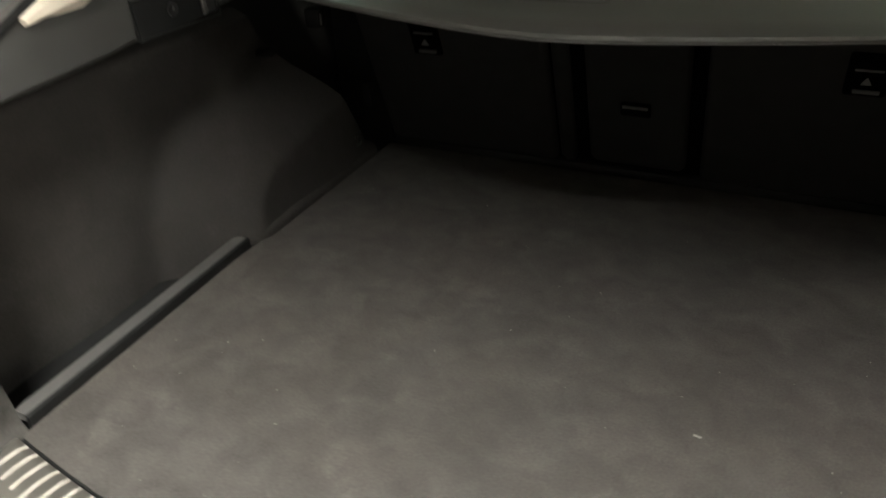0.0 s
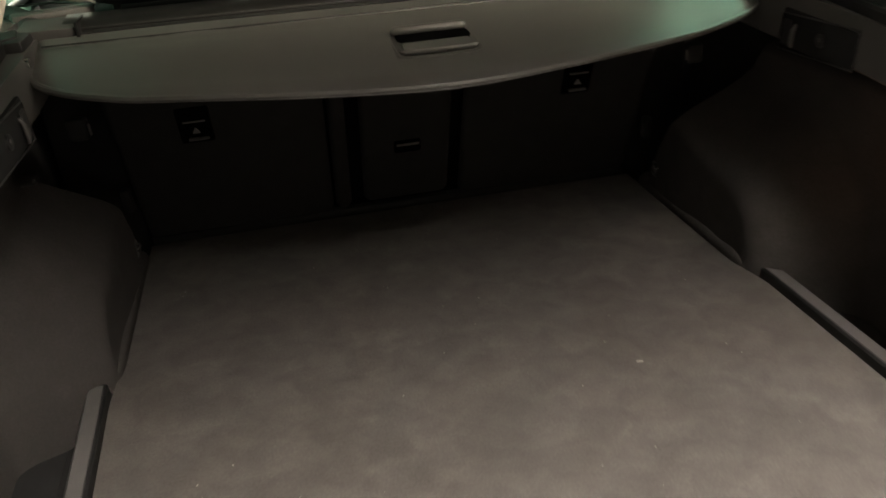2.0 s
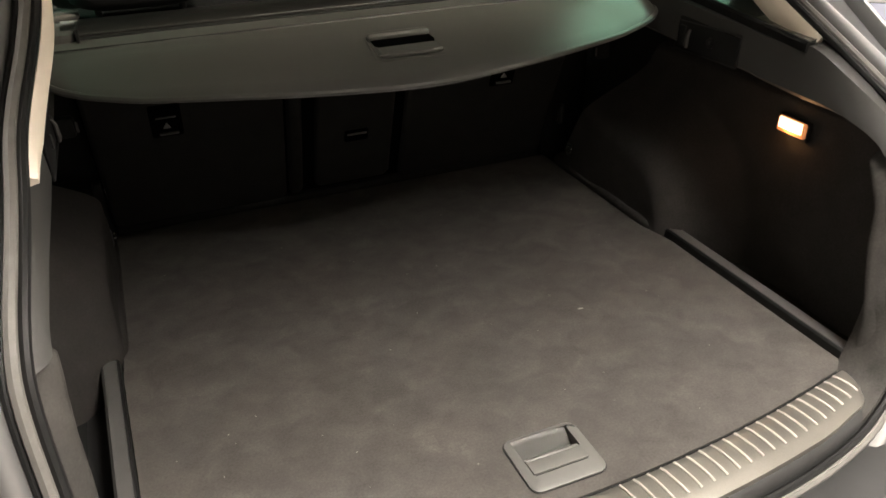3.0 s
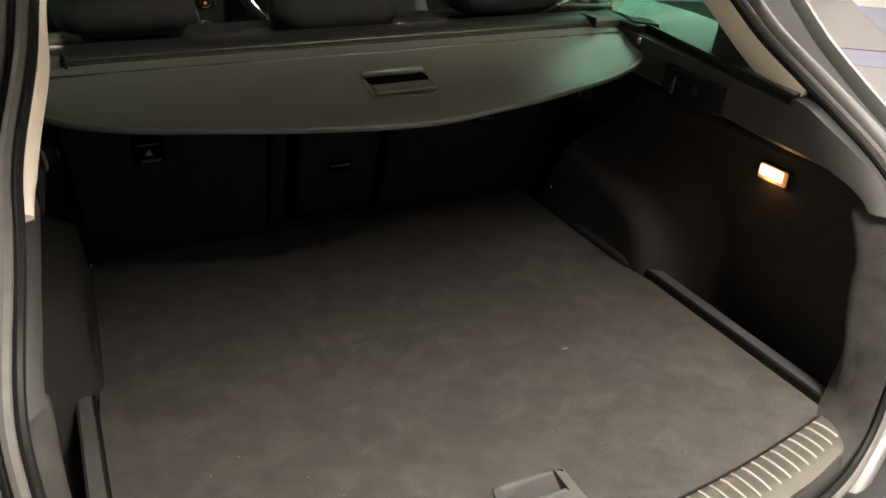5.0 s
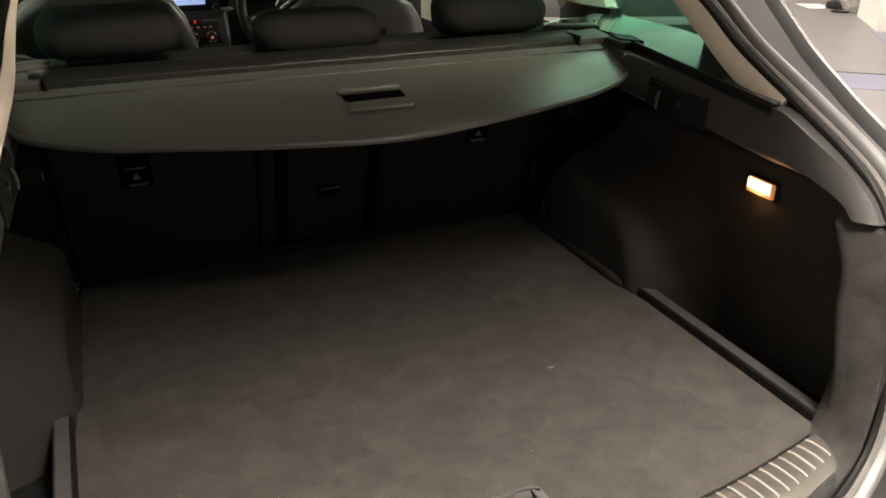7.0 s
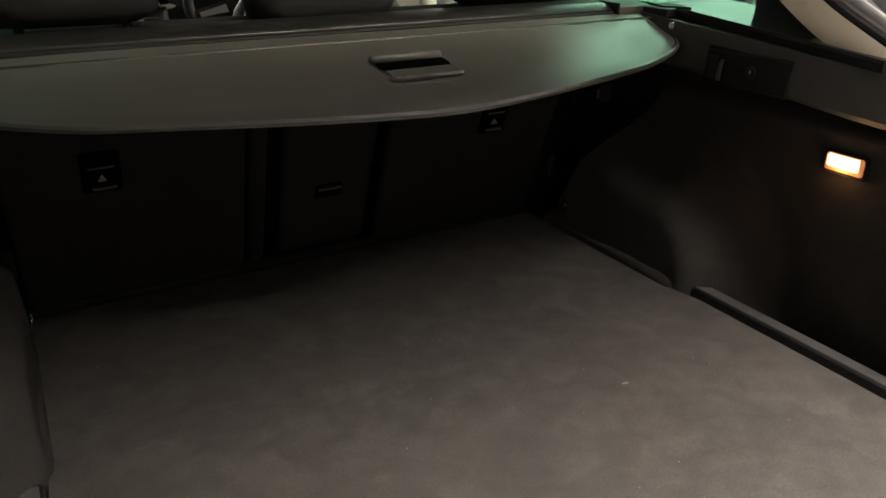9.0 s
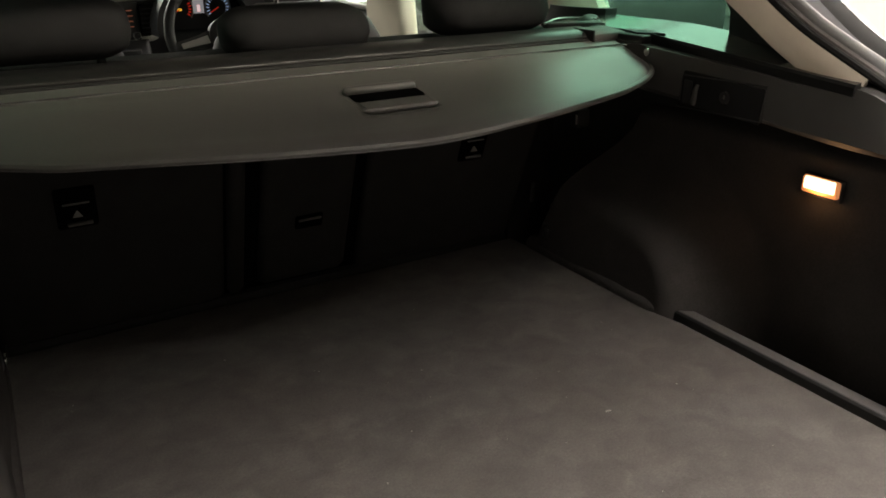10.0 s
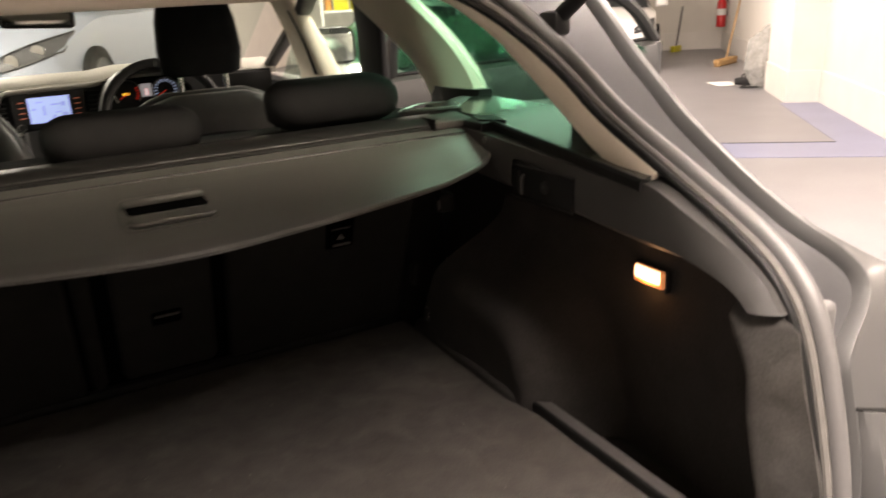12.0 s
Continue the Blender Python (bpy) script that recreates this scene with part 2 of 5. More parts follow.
def part(name, bm, mat, parent=None, label="", smooth=35):
    """One mesh object out of a bmesh in world coordinates, under a thing or a part."""
    at = BASE[parent.name] if parent else Vector((0, 0, 0))
    if parent:
        bmesh.ops.translate(bm, vec=-at, verts=bm.verts)
    bmesh.ops.recalc_face_normals(bm, faces=bm.faces)
    me = bpy.data.meshes.new(name)
    bm.to_mesh(me)
    bm.free()
    me.materials.append(mat)
    if smooth:
        me.shade_smooth()
        me.set_sharp_from_angle(angle=radians(smooth))
    ob = new(name, me)
    BASE[ob.name] = at
    if parent:
        ob.parent = parent
    if label:
        tagged(ob, label)
    return ob


def solo(name, bm, mat, label, category, kind="", group="", smooth=35):
    return tagged(part(name, bm, mat, smooth=smooth), label, category, group, kind)


def rbox(c, s, r=0.0, seg=2, m=None, bm=None):
    """A box of full size s round c, with rounded edges, turned by m about its middle."""
    out = bm or bmesh.new()
    b = bmesh.new()
    bmesh.ops.create_cube(b, size=1.0)
    bmesh.ops.scale(b, vec=Vector(s), verts=b.verts)
    if r > 0:
        bmesh.ops.bevel(b, geom=b.edges[:], offset=min(r, min(s) * 0.49), segments=seg, affect="EDGES", profile=0.5)
    t = Matrix.Translation(c) @ (m or Matrix())
    bmesh.ops.transform(b, matrix=t, verts=b.verts)
    add(out, b)
    return out


def add(out, b):
    me = bpy.data.meshes.new("tmp")
    b.to_mesh(me)
    b.free()
    out.from_mesh(me)
    bpy.data.meshes.remove(me)


def cyl(a, b, r, n=16, bm=None, r2=None):
    out = bm or bmesh.new()
    a, b = Vector(a), Vector(b)
    c = bmesh.new()
    bmesh.ops.create_cone(c, cap_ends=True, segments=n, radius1=r, radius2=r if r2 is None else r2, depth=(b - a).length)
    bmesh.ops.transform(c, matrix=Matrix.Translation((a + b) / 2) @ (b - a).to_track_quat("Z", "Y").to_matrix().to_4x4(), verts=c.verts)
    add(out, c)
    return out


def loft(rings, caps=True, closed=True, bm=None):
    """Skin through rings of equal length."""
    out = bm or bmesh.new()
    vs = [[out.verts.new(p) for p in r] for r in rings]
    k = len(rings[0])
    for a, b in zip(vs, vs[1:]):
        for i in range(k if closed else k - 1):
            j = (i + 1) % k
            try:
                out.faces.new((a[i], a[j], b[j], b[i]))
            except ValueError:
                pass
    if caps and closed:
        out.faces.new(vs[0][::-1]), out.faces.new(vs[-1])
    return out


def rring(c, hx, hy, r, n=4, z=0.0, ax=(1, 0, 0), ay=(0, 1, 0)):
    """A rounded rectangle as a ring of points round c, in the plane of ax and ay."""
    ax, ay, c = Vector(ax), Vector(ay), Vector(c)
    r = min(r, hx, hy)
    pts = []
    for q, (sx, sy) in enumerate(((1, 1), (-1, 1), (-1, -1), (1, -1))):
        for i in range(n + 1):
            a = (q + i / n) * math.pi / 2
            pts.append(c + ax * (sx * (hx - r) + r * math.cos(a)) + ay * (sy * (hy - r) + r * math.sin(a)))
    return pts


def smooth_path(pts, n=6):
    """Catmull-Rom through points of any length."""
    out = []
    P = [np.array(p, float) for p in pts]
    P = [2 * P[0] - P[1]] + P + [2 * P[-1] - P[-2]]
    for i in range(1, len(P) - 2):
        a, b, c, d = P[i - 1:i + 3]
        for k in range(n):
            t = k / n
            out.append(0.5 * (2 * b + (c - a) * t + (2 * a - 5 * b + 4 * c - d) * t * t + (3 * b - a - 3 * c + d) * t ** 3))
    out.append(P[-2])
    return [Vector(tuple(p)) if len(p) == 3 else p for p in out]


def tube(path, r, n=10, bm=None):
    """A round bar along a path."""
    rings = []
    for i, p in enumerate(path):
        t = (path[min(i + 1, len(path) - 1)] - path[max(i - 1, 0)]).normalized()
        q = t.to_track_quat("Z", "Y")
        rings.append([p + q @ Vector((r * math.cos(2 * math.pi * k / n), r * math.sin(2 * math.pi * k / n), 0)) for k in range(n)])
    return loft(rings, bm=bm)


def solid(grid, d, bm=None):
    """A shell out of a grid of points (rows), thickened by the vector d."""
    d = Vector(d)
    rings = [[*row, *[p + d for p in reversed(row)]] for row in grid]
    return loft(rings, bm=bm)


def step(a, b, x):
    t = min(1, max(0, (x - a) / (b - a)))
    return t * t * (3 - 2 * t)

# ---- the tailgate opening and the body round it ----
F = 0.65  # the boot floor
HALF = [((0, .114, .617), (0, -.3, -1)), ((.25, .125, .617), (0, -.3, -1)), ((.40, .147, .624), (.2, -.3, -.9)), ((.485, .172, .648), (.6, -.1, -.6)),
        ((.525, .190, .70), (.9, 0, -.3)), ((.532, .204, .78), (1, 0, 0)), ((.532, .228, .883), (1, 0, 0)), ((.531, .252, .955), (1, 0, 0)),
        ((.530, .285, 1.0), (1, 0, 0)), ((.528, .335, 1.034), (1, 0, 0)), ((.525, .446, 1.088), (1, 0, 0)), ((.522, .55, 1.138), (1, 0, 0)),
        ((.518, .63, 1.19), (1, 0, 0)), ((.508, .70, 1.232), (.95, 0, .2)), ((.488, .775, 1.274), (.8, 0, .5)), ((.445, .825, 1.306), (.4, 0, .8)),
        ((.36, .85, 1.326), (.1, 0, 1)), ((0, .86, 1.334), (0, 0, 1))]
LOOP = smooth_path([(*p, *b) for p, b in HALF], 5)
LOOP = [(Vector(tuple(q[:3])), Vector(tuple(q[3:]))) for q in LOOP]
LOOP = LOOP + [(Vector((-p.x + (.015 + .007 * (1 - step(.80, .98, p.z)) + .013 * step(.95, 1.08, p.z) + .026 * step(1.085, 1.20, p.z)) * step(0, .5, p.x), p.y - .020 * step(1.085, 1.17, p.z) * step(0, .5, p.x), p.z)), Vector((-b.x, b.y, b.z))) for p, b in LOOP[-2:0:-1]]


def frames():
    out = []
    k = len(LOOP)
    for i, (p, b) in enumerate(LOOP):
        t = (LOOP[(i + 1) % k][0] - LOOP[i - 1][0]).normalized()
        b = (b - t * b.dot(t)).normalized()
        n = t.cross(b).normalized()
        if n.y > 0:
            n = -n
        out.append((p, b, n))
    return out


RIM = frames()


def rim(section, start=0, stop=None):
    """Sweeps a closed section of (outward, rearward) metres round the opening."""
    stop = len(RIM) if stop is None else stop
    rings = [[p + b * x + n * y for x, y in section] for p, b, n in (RIM[start:stop] if stop < len(RIM) else RIM[start:] + RIM[:1])]
    return loft(rings, caps=stop < len(RIM))


def ring2(cx, cy, r, n=8):
    return [(cx + r * math.cos(2 * math.pi * k / n), cy + r * math.sin(2 * math.pi * k / n)) for k in range(n)]


car = thing("estate_car", (0, 1.5, 0), "dark grey metallic estate car with its tailgate open", "car")
part("door_seal", rim(ring2(.0045, .001, .0055)), RUBBER, car, "black rubber tailgate seal")
part("seal_bulb", rim(ring2(.0145, .003, .0068)), SEAL_GREY, car, "bulb of the seal, grey for the highlight along it")
part("seal_lip", rim(ring2(.0240, -.001, .0048)), RUBBER, car)
part("opening_flange", rim([(.027, -.010), (.029, .003), (.033, .010), (.038, .013), (.044, .013), (.050, .009), (.055, .001), (.058, -.010), (.060, -.024), (.060, -.036), (.027, -.036)]), LIT_PAINT, car)
# outer body: quarter panels, doors, bumper
for s, span in ((1, RIM[18:86]), (-1, RIM[85:153])):
    rings, trough = [], []
    for p, b, n in span:
        w = 1 - step(.89, 1.04, p.z)
        e = .112 + .193 * w + .048 * step(1.04, 1.20, p.z)
        c = .068 + (e - .080) * (1 - w)  # outer edge of the rain channel
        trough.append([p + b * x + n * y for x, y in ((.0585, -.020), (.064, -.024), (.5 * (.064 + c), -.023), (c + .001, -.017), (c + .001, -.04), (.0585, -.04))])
        sec = [(c, -.034), (c, -.019), (c + .004, -.005), (c + .009, .001), (c + .015, .001), (c + .5 * (e - c) + .008, -.002 - .004 * w), (e + .008, -.001 - .011 * w), (e + .016, -.006 - .013 * w), (e + .022, -.04 - .01 * w), (e + .026, -.065 - .135 * w), (e + .028, -.08 - .34 * w), (e + .012, -.08 - .34 * w), (e, -.05), (c + .004, -.04)]
        rings.append([p + b * x + n * y for x, y in sec])
    part("quarter_panel", loft(rings), PAINT, car)
    part("rain_channel", loft(trough), GUTTER, car, "rain channel in a darker grey that stands in for its shade")
    q = min(span, key=lambda g: abs(g[0].z - .945))
    part("tailgate_buffer", rbox(q[0] + q[1] * .060 - q[2] * .013, (.036, .020, .050), .009, 3), LIT_PAINT, car)
    # broad rear pillar panel ahead of the opening, beside the quarter glass; hidden, added to bound the light on the
    # shelf
    part("rear_pillar_panel", solid([[Vector((s * x, y, z)) for x, y, z in row] for row in (((.602, .54, 1.06), (.615, .62, 1.07), (.648, .765, 1.08)), ((.600, .60, 1.11), (.613, .67, 1.13), (.643, .765, 1.14)), ((.594, .70, 1.20), (.603, .74, 1.21), (.622, .80, 1.21)), ((.562, .86, 1.30), (.570, .89, 1.30), (.580, .92, 1.31)))], (s * .008, 0, 0)), BLACK, car)
    if s < 0:
        part("rear_door", rbox((s * .865, 1.62, .66), (.06, .95, .54), .02), PAINT, car)
    part("front_door", rbox((s * .875, 2.62, .66), (.06, 1.02, .54), .02), PAINT, car)
    # bumper corner, its upper edge a raised seam
    low = [f for f in span if .66 < f[0].z < .856]
    part("bumper_corner", loft([[p + b * x + n * (y + .16 * (.856 - p.z) * step(.076, .095, x)) - Vector((0, 0, .35 * (x - .076))) for x, y in ((.076, -.014), (.077, -.006), (.083, .006), (.092, .009), (.15, .009), (.28, -.001), (.312, -.03), (.33, -.15), (.32, -.16), (.27, -.04), (.09, -.02))] for p, b, n in low]), PAINT, car)
    p, b, n = low[-1] if s == 1 else low[0]
    part("bumper_seam", tube([p + b * x + n * y + Vector((0, 0, .002 - .35 * (x - .076))) for x, y in ((.078, .001), (.15, .0035), (.28, -.0045), (.312, -.028))], .0022, 6), RUBBER, car)
    part("boot_inner_wall", rbox((s * .64, 1.12, .78), (.03, .56, .54), .005), BLACK, car)
rows = []
for k in range(0, 7):
    z = .30 + .30 * k / 6
    rows.append([Vector((.90 * math.sin(a) , .34 - .32 * math.cos(a) ** .8 - .03 * math.sin(k / 6 * 3.14), z)) for a in np.linspace(-1.57, 1.57, 25)])
part("rear_bumper", solid(rows, (0, .03, 0)), PAINT, car)
rows = [[Vector((x, .02 + .24 * (abs(x) / .9) ** 2.2 + dy, z)) for x in np.linspace(-.88, .88, 25)] for dy, z in ((0, .598), (.03, .603), (.075, .604), (.085, .612))]
part("bumper_top", solid(rows, (0, 0, -.01)), BLACK, car)
# wings, front end and wheels
for s in (1, -1):
    def wing(y0, y1, top, name):
        rows = []
        for y in np.linspace(y0, y1, 13):
            nose = .05 * step(3.75, 4.1, y) * 2
            rows.append([Vector((s * (x - nose), y, z)) for x, z in ((.845, .30), (.875, .45), (.885, .62), (.875, .82), (.84, .92), (top[0], top[1]))])
        part(name, solid(rows, (s * -.012, 0, 0)), PAINT, car)
    wing(.50, 1.14, (.69, 1.065), "rear_wing")
    wing(3.15, 4.08, (.745, .955), "front_wing")
    for y in (.98, 3.58):
        w = part("wheel", loft([[Vector((s * x, y + r * math.cos(a), .318 + r * math.sin(a))) for a in np.linspace(0, 6.2832, 33)[:-1]] for x, r in ((.70, .20), (.70, .30), (.715, .318), (.87, .318), (.888, .30), (.892, .215), (.86, .205))]), TYRE, car)
        part("rim", loft([[Vector((s * x, y + r * math.cos(a), .318 + r * math.sin(a))) for a in np.linspace(0, 6.2832, 33)[:-1]] for x, r in ((.84, .205), (.886, .205), (.880, .185), (.862, .16))]), SATIN, w)
        for k in range(5):
            a = k * 1.2566 + .3
            d, t = Vector((0, math.cos(a), math.sin(a))), Vector((0, -math.sin(a), math.cos(a)))
            part("spoke", loft([[Vector((s * x, y, .318)) + d * r + t * q for x, q in ((.858, -h), (.876, -h * .7), (.876, h * .7), (.858, h))] for r, h in ((.03, .030), (.11, .022), (.18, .030))]), SATIN, w)
        part("hub", cyl((s * .855, y, .318), (s * .882, y, .318), .038, 16), BLACK, w)
        part("wheel_arch", tube([Vector((s * .882, y + .352 * math.cos(a), .318 + .352 * math.sin(a))) for a in np.linspace(-.1, 3.24, 25)], .016, 6), BLACK, car)
rows = [[Vector((.80 * math.sin(a), 3.98 + .20 * math.cos(a) ** .8, z)) for a in np.linspace(-1.5, 1.5, 21)] for z in (.24, .40, .62, .78, .86)]
part("front_bumper", solid(rows, (0, -.02, 0)), PAINT, car)
# roof, headliner, floor pan
part("roof", solid([[Vector((x, y, 1.40 + .035 * (1 - (x / .6) ** 2) + .03 * math.sin((y - .8) / 2.0 * 3.14))) for x in np.linspace(-.56, .56, 13)] for y in np.linspace(.84, 2.7, 15)], (0, 0, .02)), PAINT, car)
part("headliner", solid([[Vector((x, y, 1.335 + .03 * (1 - (x / .6) ** 2) + .03 * math.sin((y - .8) / 2.0 * 3.14))) for x in np.linspace(-.58, .58, 13)] for y in np.linspace(.86, 2.65, 15)], (0, 0, .02)), CREAM, car, "cream woven headliner")
part("header_trim", loft([[Vector((x, y + .012 * (1 - (x / .5) ** 2), z + lift)) for y, z in ((.858, 1.336), (.866, 1.318), (.880, 1.3085), (.905, 1.3075), (.94, 1.312), (.97, 1.347), (.90, 1.352))] for x, lift in [(sx * hx, .024 * step(.36, .48, hx)) for sx, hx in ((-1, .48), (-1, .44), (-1, .38), (-1, .2), (1, 0), (1, .2), (1, .38), (1, .44), (1, .48))]]), CREAM, car, "cream header trim over the opening")
part("floor_pan", rbox((0, 1.9, .34), (1.7, 3.2, .06), .01), BLACK, car)
for s in (1, -1):
    part("seat_side_filler", rbox((s * .548, 1.215, .84), (.125, .13, .48), .02), TETHER, car)
    part("boot_side_shell", rbox((s * .74, .75, .62), (.10, 1.0, .5), .01), BLACK, car)
    part("sill_side", rbox((s * .82, 2.2, .40), (.16, 2.2, .16), .03), PAINT, car)

# pillars and glass
for s in (1, -1):
    # rear pillar trim beside the tailgate opening, cream
    rows = []
    run = RIM[50:86] if s == 1 else RIM[85:122][::-1]
    for k, (q, bb, nn) in enumerate(run):
        cut = min(1, (.85 if s > 0 else .30) + .23 * k)  # the foot is cut at a slant
        rows.append([q + bb * o + nn * d * cut for o, d in ((-.001, -.002), (-.004 - (.003 if s < 0 else 0), -.012), (-.003 - (.004 if s < 0 else 0), -.030), (.006, -.046), (.03, -.056), (.03, -.05), (.012, -.035), (.006, -.01))])
    part("rear_pillar_trim", loft(rows), CREAM, car, "cream rear pillar trim")
    # centre rear pillar between door glass and quarter glass
    q = [((s * .66, 1.279), (s * .665, 1.085), 1.09), ((s * .655, 1.35), (s * .66, 1.13), 1.16), ((s * .63, 1.46), (s * .635, 1.195), 1.235), ((s * .585, 1.57), (s * .59, 1.29), 1.32)]
    rows = []
    for a, c, z in smooth_path([(a[0], a[1], c[0], c[1], z) for a, c, z in q], 4) and [((r[0], r[1]), (r[2], r[3]), r[4]) for r in smooth_path([(a[0], a[1], c[0], c[1], z) for a, c, z in q], 4)]:
        row = []
        for f in np.linspace(0, 1, 7):
            bulge = .022 * math.sin(f * math.pi)
            row.append(Vector((a[0] * (1 - f) + c[0] * f - s * bulge, a[1] * (1 - f) + c[1] * f, z)))
        rows.append(row)
    part("centre_rear_pillar_trim", solid(rows, (s * .03, 0, 0)), CREAM, car, "cream pillar trim with a black foot")
    part("pillar_foot", solid([[Vector((s * (.660 - .027 * math.sin(f * math.pi)), 1.285 - .205 * f, z)) for f in np.linspace(0, 1, 7)] for z in (1.02, 1.06, 1.122)], (s * .03, 0, 0)), BLACK, car)
    # middle pillar, front pillar
    part("middle_pillar", loft([rring((s * .69, 2.07, .95), .03, .13, .02), rring((s * .685, 2.07, 1.10), .03, .12, .02), rring((s * .65, 2.07, 1.20), .028, .10, .02), rring((s * .60, 2.06, 1.30), .025, .085, .02), rring((s * .56, 2.05, 1.36), .02, .085, .02)]), CREAM, car, "cream middle pillar trim")
    part("belt_loop", tube(smooth_path([(s * .66, 2.02, 1.10), (s * .63, 2.01, 1.20), (s * .59, 2.0, 1.29)], 5), .012, 6), BLACK, car)
    # dark upright bar; beside the open door kept only to fit the camera's view
    part("dark_window_bar", loft([rring((s * .715, 1.74, 1.0), .012, .075, .01), rring((s * .69, 1.66, 1.12), .012, .075, .01), rring((s * .655, 1.58, 1.23), .012, .07, .01), rring((s * .605, 1.49, 1.34), .012, .07, .01)]), BLACK, car)
    # front pillar's shade is put into its grey colour
    part("front_pillar", loft([rring((s * .70, 2.74, 1.06), .02, .035, .012), rring((s * .66, 2.36, 1.17), .02, .035, .012), rring((s * .615, 1.96, 1.285), .02, .035, .012), rring((s * .57, 1.74, 1.345), .02, .035, .012)]), GREY, car, "front pillar trim, coloured dark for the shade on it")
    part("roof_rail_trim", loft([rring((s * .565, y, 1.345), .045, .02, .015, ax=(1, 0, 0), ay=(0, 0, 1)) for y in (.80, 1.2, 1.7, 2.1)]), CREAM, car)
    # glass
    part("quarter_glass", solid([[Vector((s * .675, .52, 1.082)), Vector((s * .70, 1.13, 1.09))], [Vector((s * .650, .72, 1.19)), Vector((s * .665, 1.20, 1.2))], [Vector((s * .59, .92, 1.31)), Vector((s * .605, 1.32, 1.335))]], (s * .004, 0, 0)), GREEN_GLASS, car, "dark green privacy glass", smooth=0)
    if s < 0:
        part("rear_door_glass", solid([[Vector((s * .73, 1.20, 1.02)), Vector((s * .73, 1.74, 1.0))], [Vector((s * .615, 1.28, 1.345)), Vector((s * .615, 1.49, 1.345))]], (s * .004, 0, 0)), GREEN_GLASS, car, smooth=0)
    part("front_door_glass", solid([[Vector((s * .73, 1.76, 1.0)), Vector((s * .73, 2.70, .98))], [Vector((s * .615, 1.51, 1.345)), Vector((s * .61, 1.95, 1.30))]], (s * .004, 0, 0)), TINT_GLASS, car, smooth=0)
    y0 = 2.04 if s > 0 else 1.25
    part("door_trim", rbox((s * .76, (y0 + 3.05) / 2, .86), (.10, 3.05 - y0, .36), .03), BLACK, car)
    part("door_sill_strip", rbox((s * .73, (y0 + 3.03) / 2, 1.045), (.06, 2.99 - y0, .02), .006), SATIN, car)
    # door mirror
    mir = part("door_mirror", loft([rring((s * .90, 2.52 + o, 1.145), hx, hz, .04, ax=(1, 0, 0), ay=(0, 0, 1)) for o, hx, hz in ((0, .095, .065), (.03, .10, .07), (.07, .08, .055), (.10, .04, .03))]), BLACK, car)
    part("mirror_glass", rbox((s * .90, 2.517, 1.14), (.16, .004, .10), .002), CHROME, mir)
# the driver's side rear door stands open, hinged at the middle pillar
DOOR = Matrix.Translation((.885, 2.05, 0)) @ pose(0, 0, 0, 0, 0, 58.9)


def door_belt(d):
    return 1.060 + .092 * d


def door_sheet(outline, ds, thick):
    """A sheet along the open door: outline(d) gives (outward, height) pairs at d metres from the hinge."""
    rows = [[DOOR @ Vector((o, -d, z)) for o, z in outline(d)] for d in ds]
    return solid(rows, DOOR.to_3x3() @ Vector((thick, 0, 0)))


rd = part("rear_door", door_sheet(lambda d: [(.012 * math.sin((z - .38) / .70 * 3.14), z) for z in np.linspace(.38 + .16 * step(.55, .95, d), door_belt(d) - .01, 9)], np.linspace(0, .885, 15), .03), PAINT, car, "open rear door in dark grey metallic paint")
part("door_trim", door_sheet(lambda d: [(-.030, .42 + .16 * step(.55, .95, d)), (-.050, .62), (-.054, .70), (-.100, .745), (-.112, .79), (-.098, .815), (-.052, .84), (-.046, .90), (-.060, .93), (-.062, door_belt(d) - .05), (-.050, door_belt(d) - .012), (-.010, door_belt(d))], np.linspace(.03, .86, 13), .02), PANEL, rd, "dark moulded inner door trim with an armrest")
part("trim_strip", door_sheet(lambda d: [(-.066, .938 + .03 * d), (-.068, .946 + .03 * d), (-.067, .958 + .03 * d), (-.060, .964 + .03 * d)], np.linspace(.06, .84, 9), .006), SATIN, rd, "satin strip across the door trim")
part("armrest_pad", door_sheet(lambda d: [(-.113, .775), (-.116, .792), (-.104, .820), (-.060, .846)], np.linspace(.12, .70, 7), .008), LEATHER, rd)
part("belt_seal", tube([DOOR @ Vector((-.004, -d, door_belt(d) + .004)) for d in np.linspace(.02, .87, 9)], .007, 8), RUBBER, rd)
part("window_frame", tube([DOOR @ Vector((o, -d, z)) for o, d, z in smooth_path([(0, .03, 1.06), (-.05, .06, 1.22), (-.10, .16, 1.355), (-.11, .38, 1.385), (-.09, .60, 1.345), (-.05, .77, 1.25), (0, .86, door_belt(.86))], 6)], .020, 8), BLACK, rd, "black window frame")
part("door_window", door_sheet(lambda d: [(-.11 * f, door_belt(d) + (1.375 - .30 * step(.40, .92, d) + .04 * (1 - step(.03, .25, d)) * -1 - door_belt(d)) * f) for f in np.linspace(0, 1, 5)], np.linspace(.05, .82, 9), .004), SIDE_GLASS, rd, "green privacy glass", smooth=0)
part("inner_handle", tube([DOOR @ Vector((-.070, -d, z)) for d, z in ((.12, .90), (.14, .915), (.22, .915), (.24, .90))], .007, 8), CHROME, rd)
part("windscreen", solid([[Vector((x, 3.12 - .10 * (x / .6) ** 2, 1.06)) for x in np.linspace(-.66, .66, 9)], [Vector((x * .85, 2.06 - .05 * (x / .6) ** 2, 1.385)) for x in np.linspace(-.66, .66, 9)]], (0, .005, 0)), CLEAR_GLASS, car, "clear windscreen")
# interior mirror
MIRROR = pose(-.062, 2.20, 1.300, 0, 3, 0)
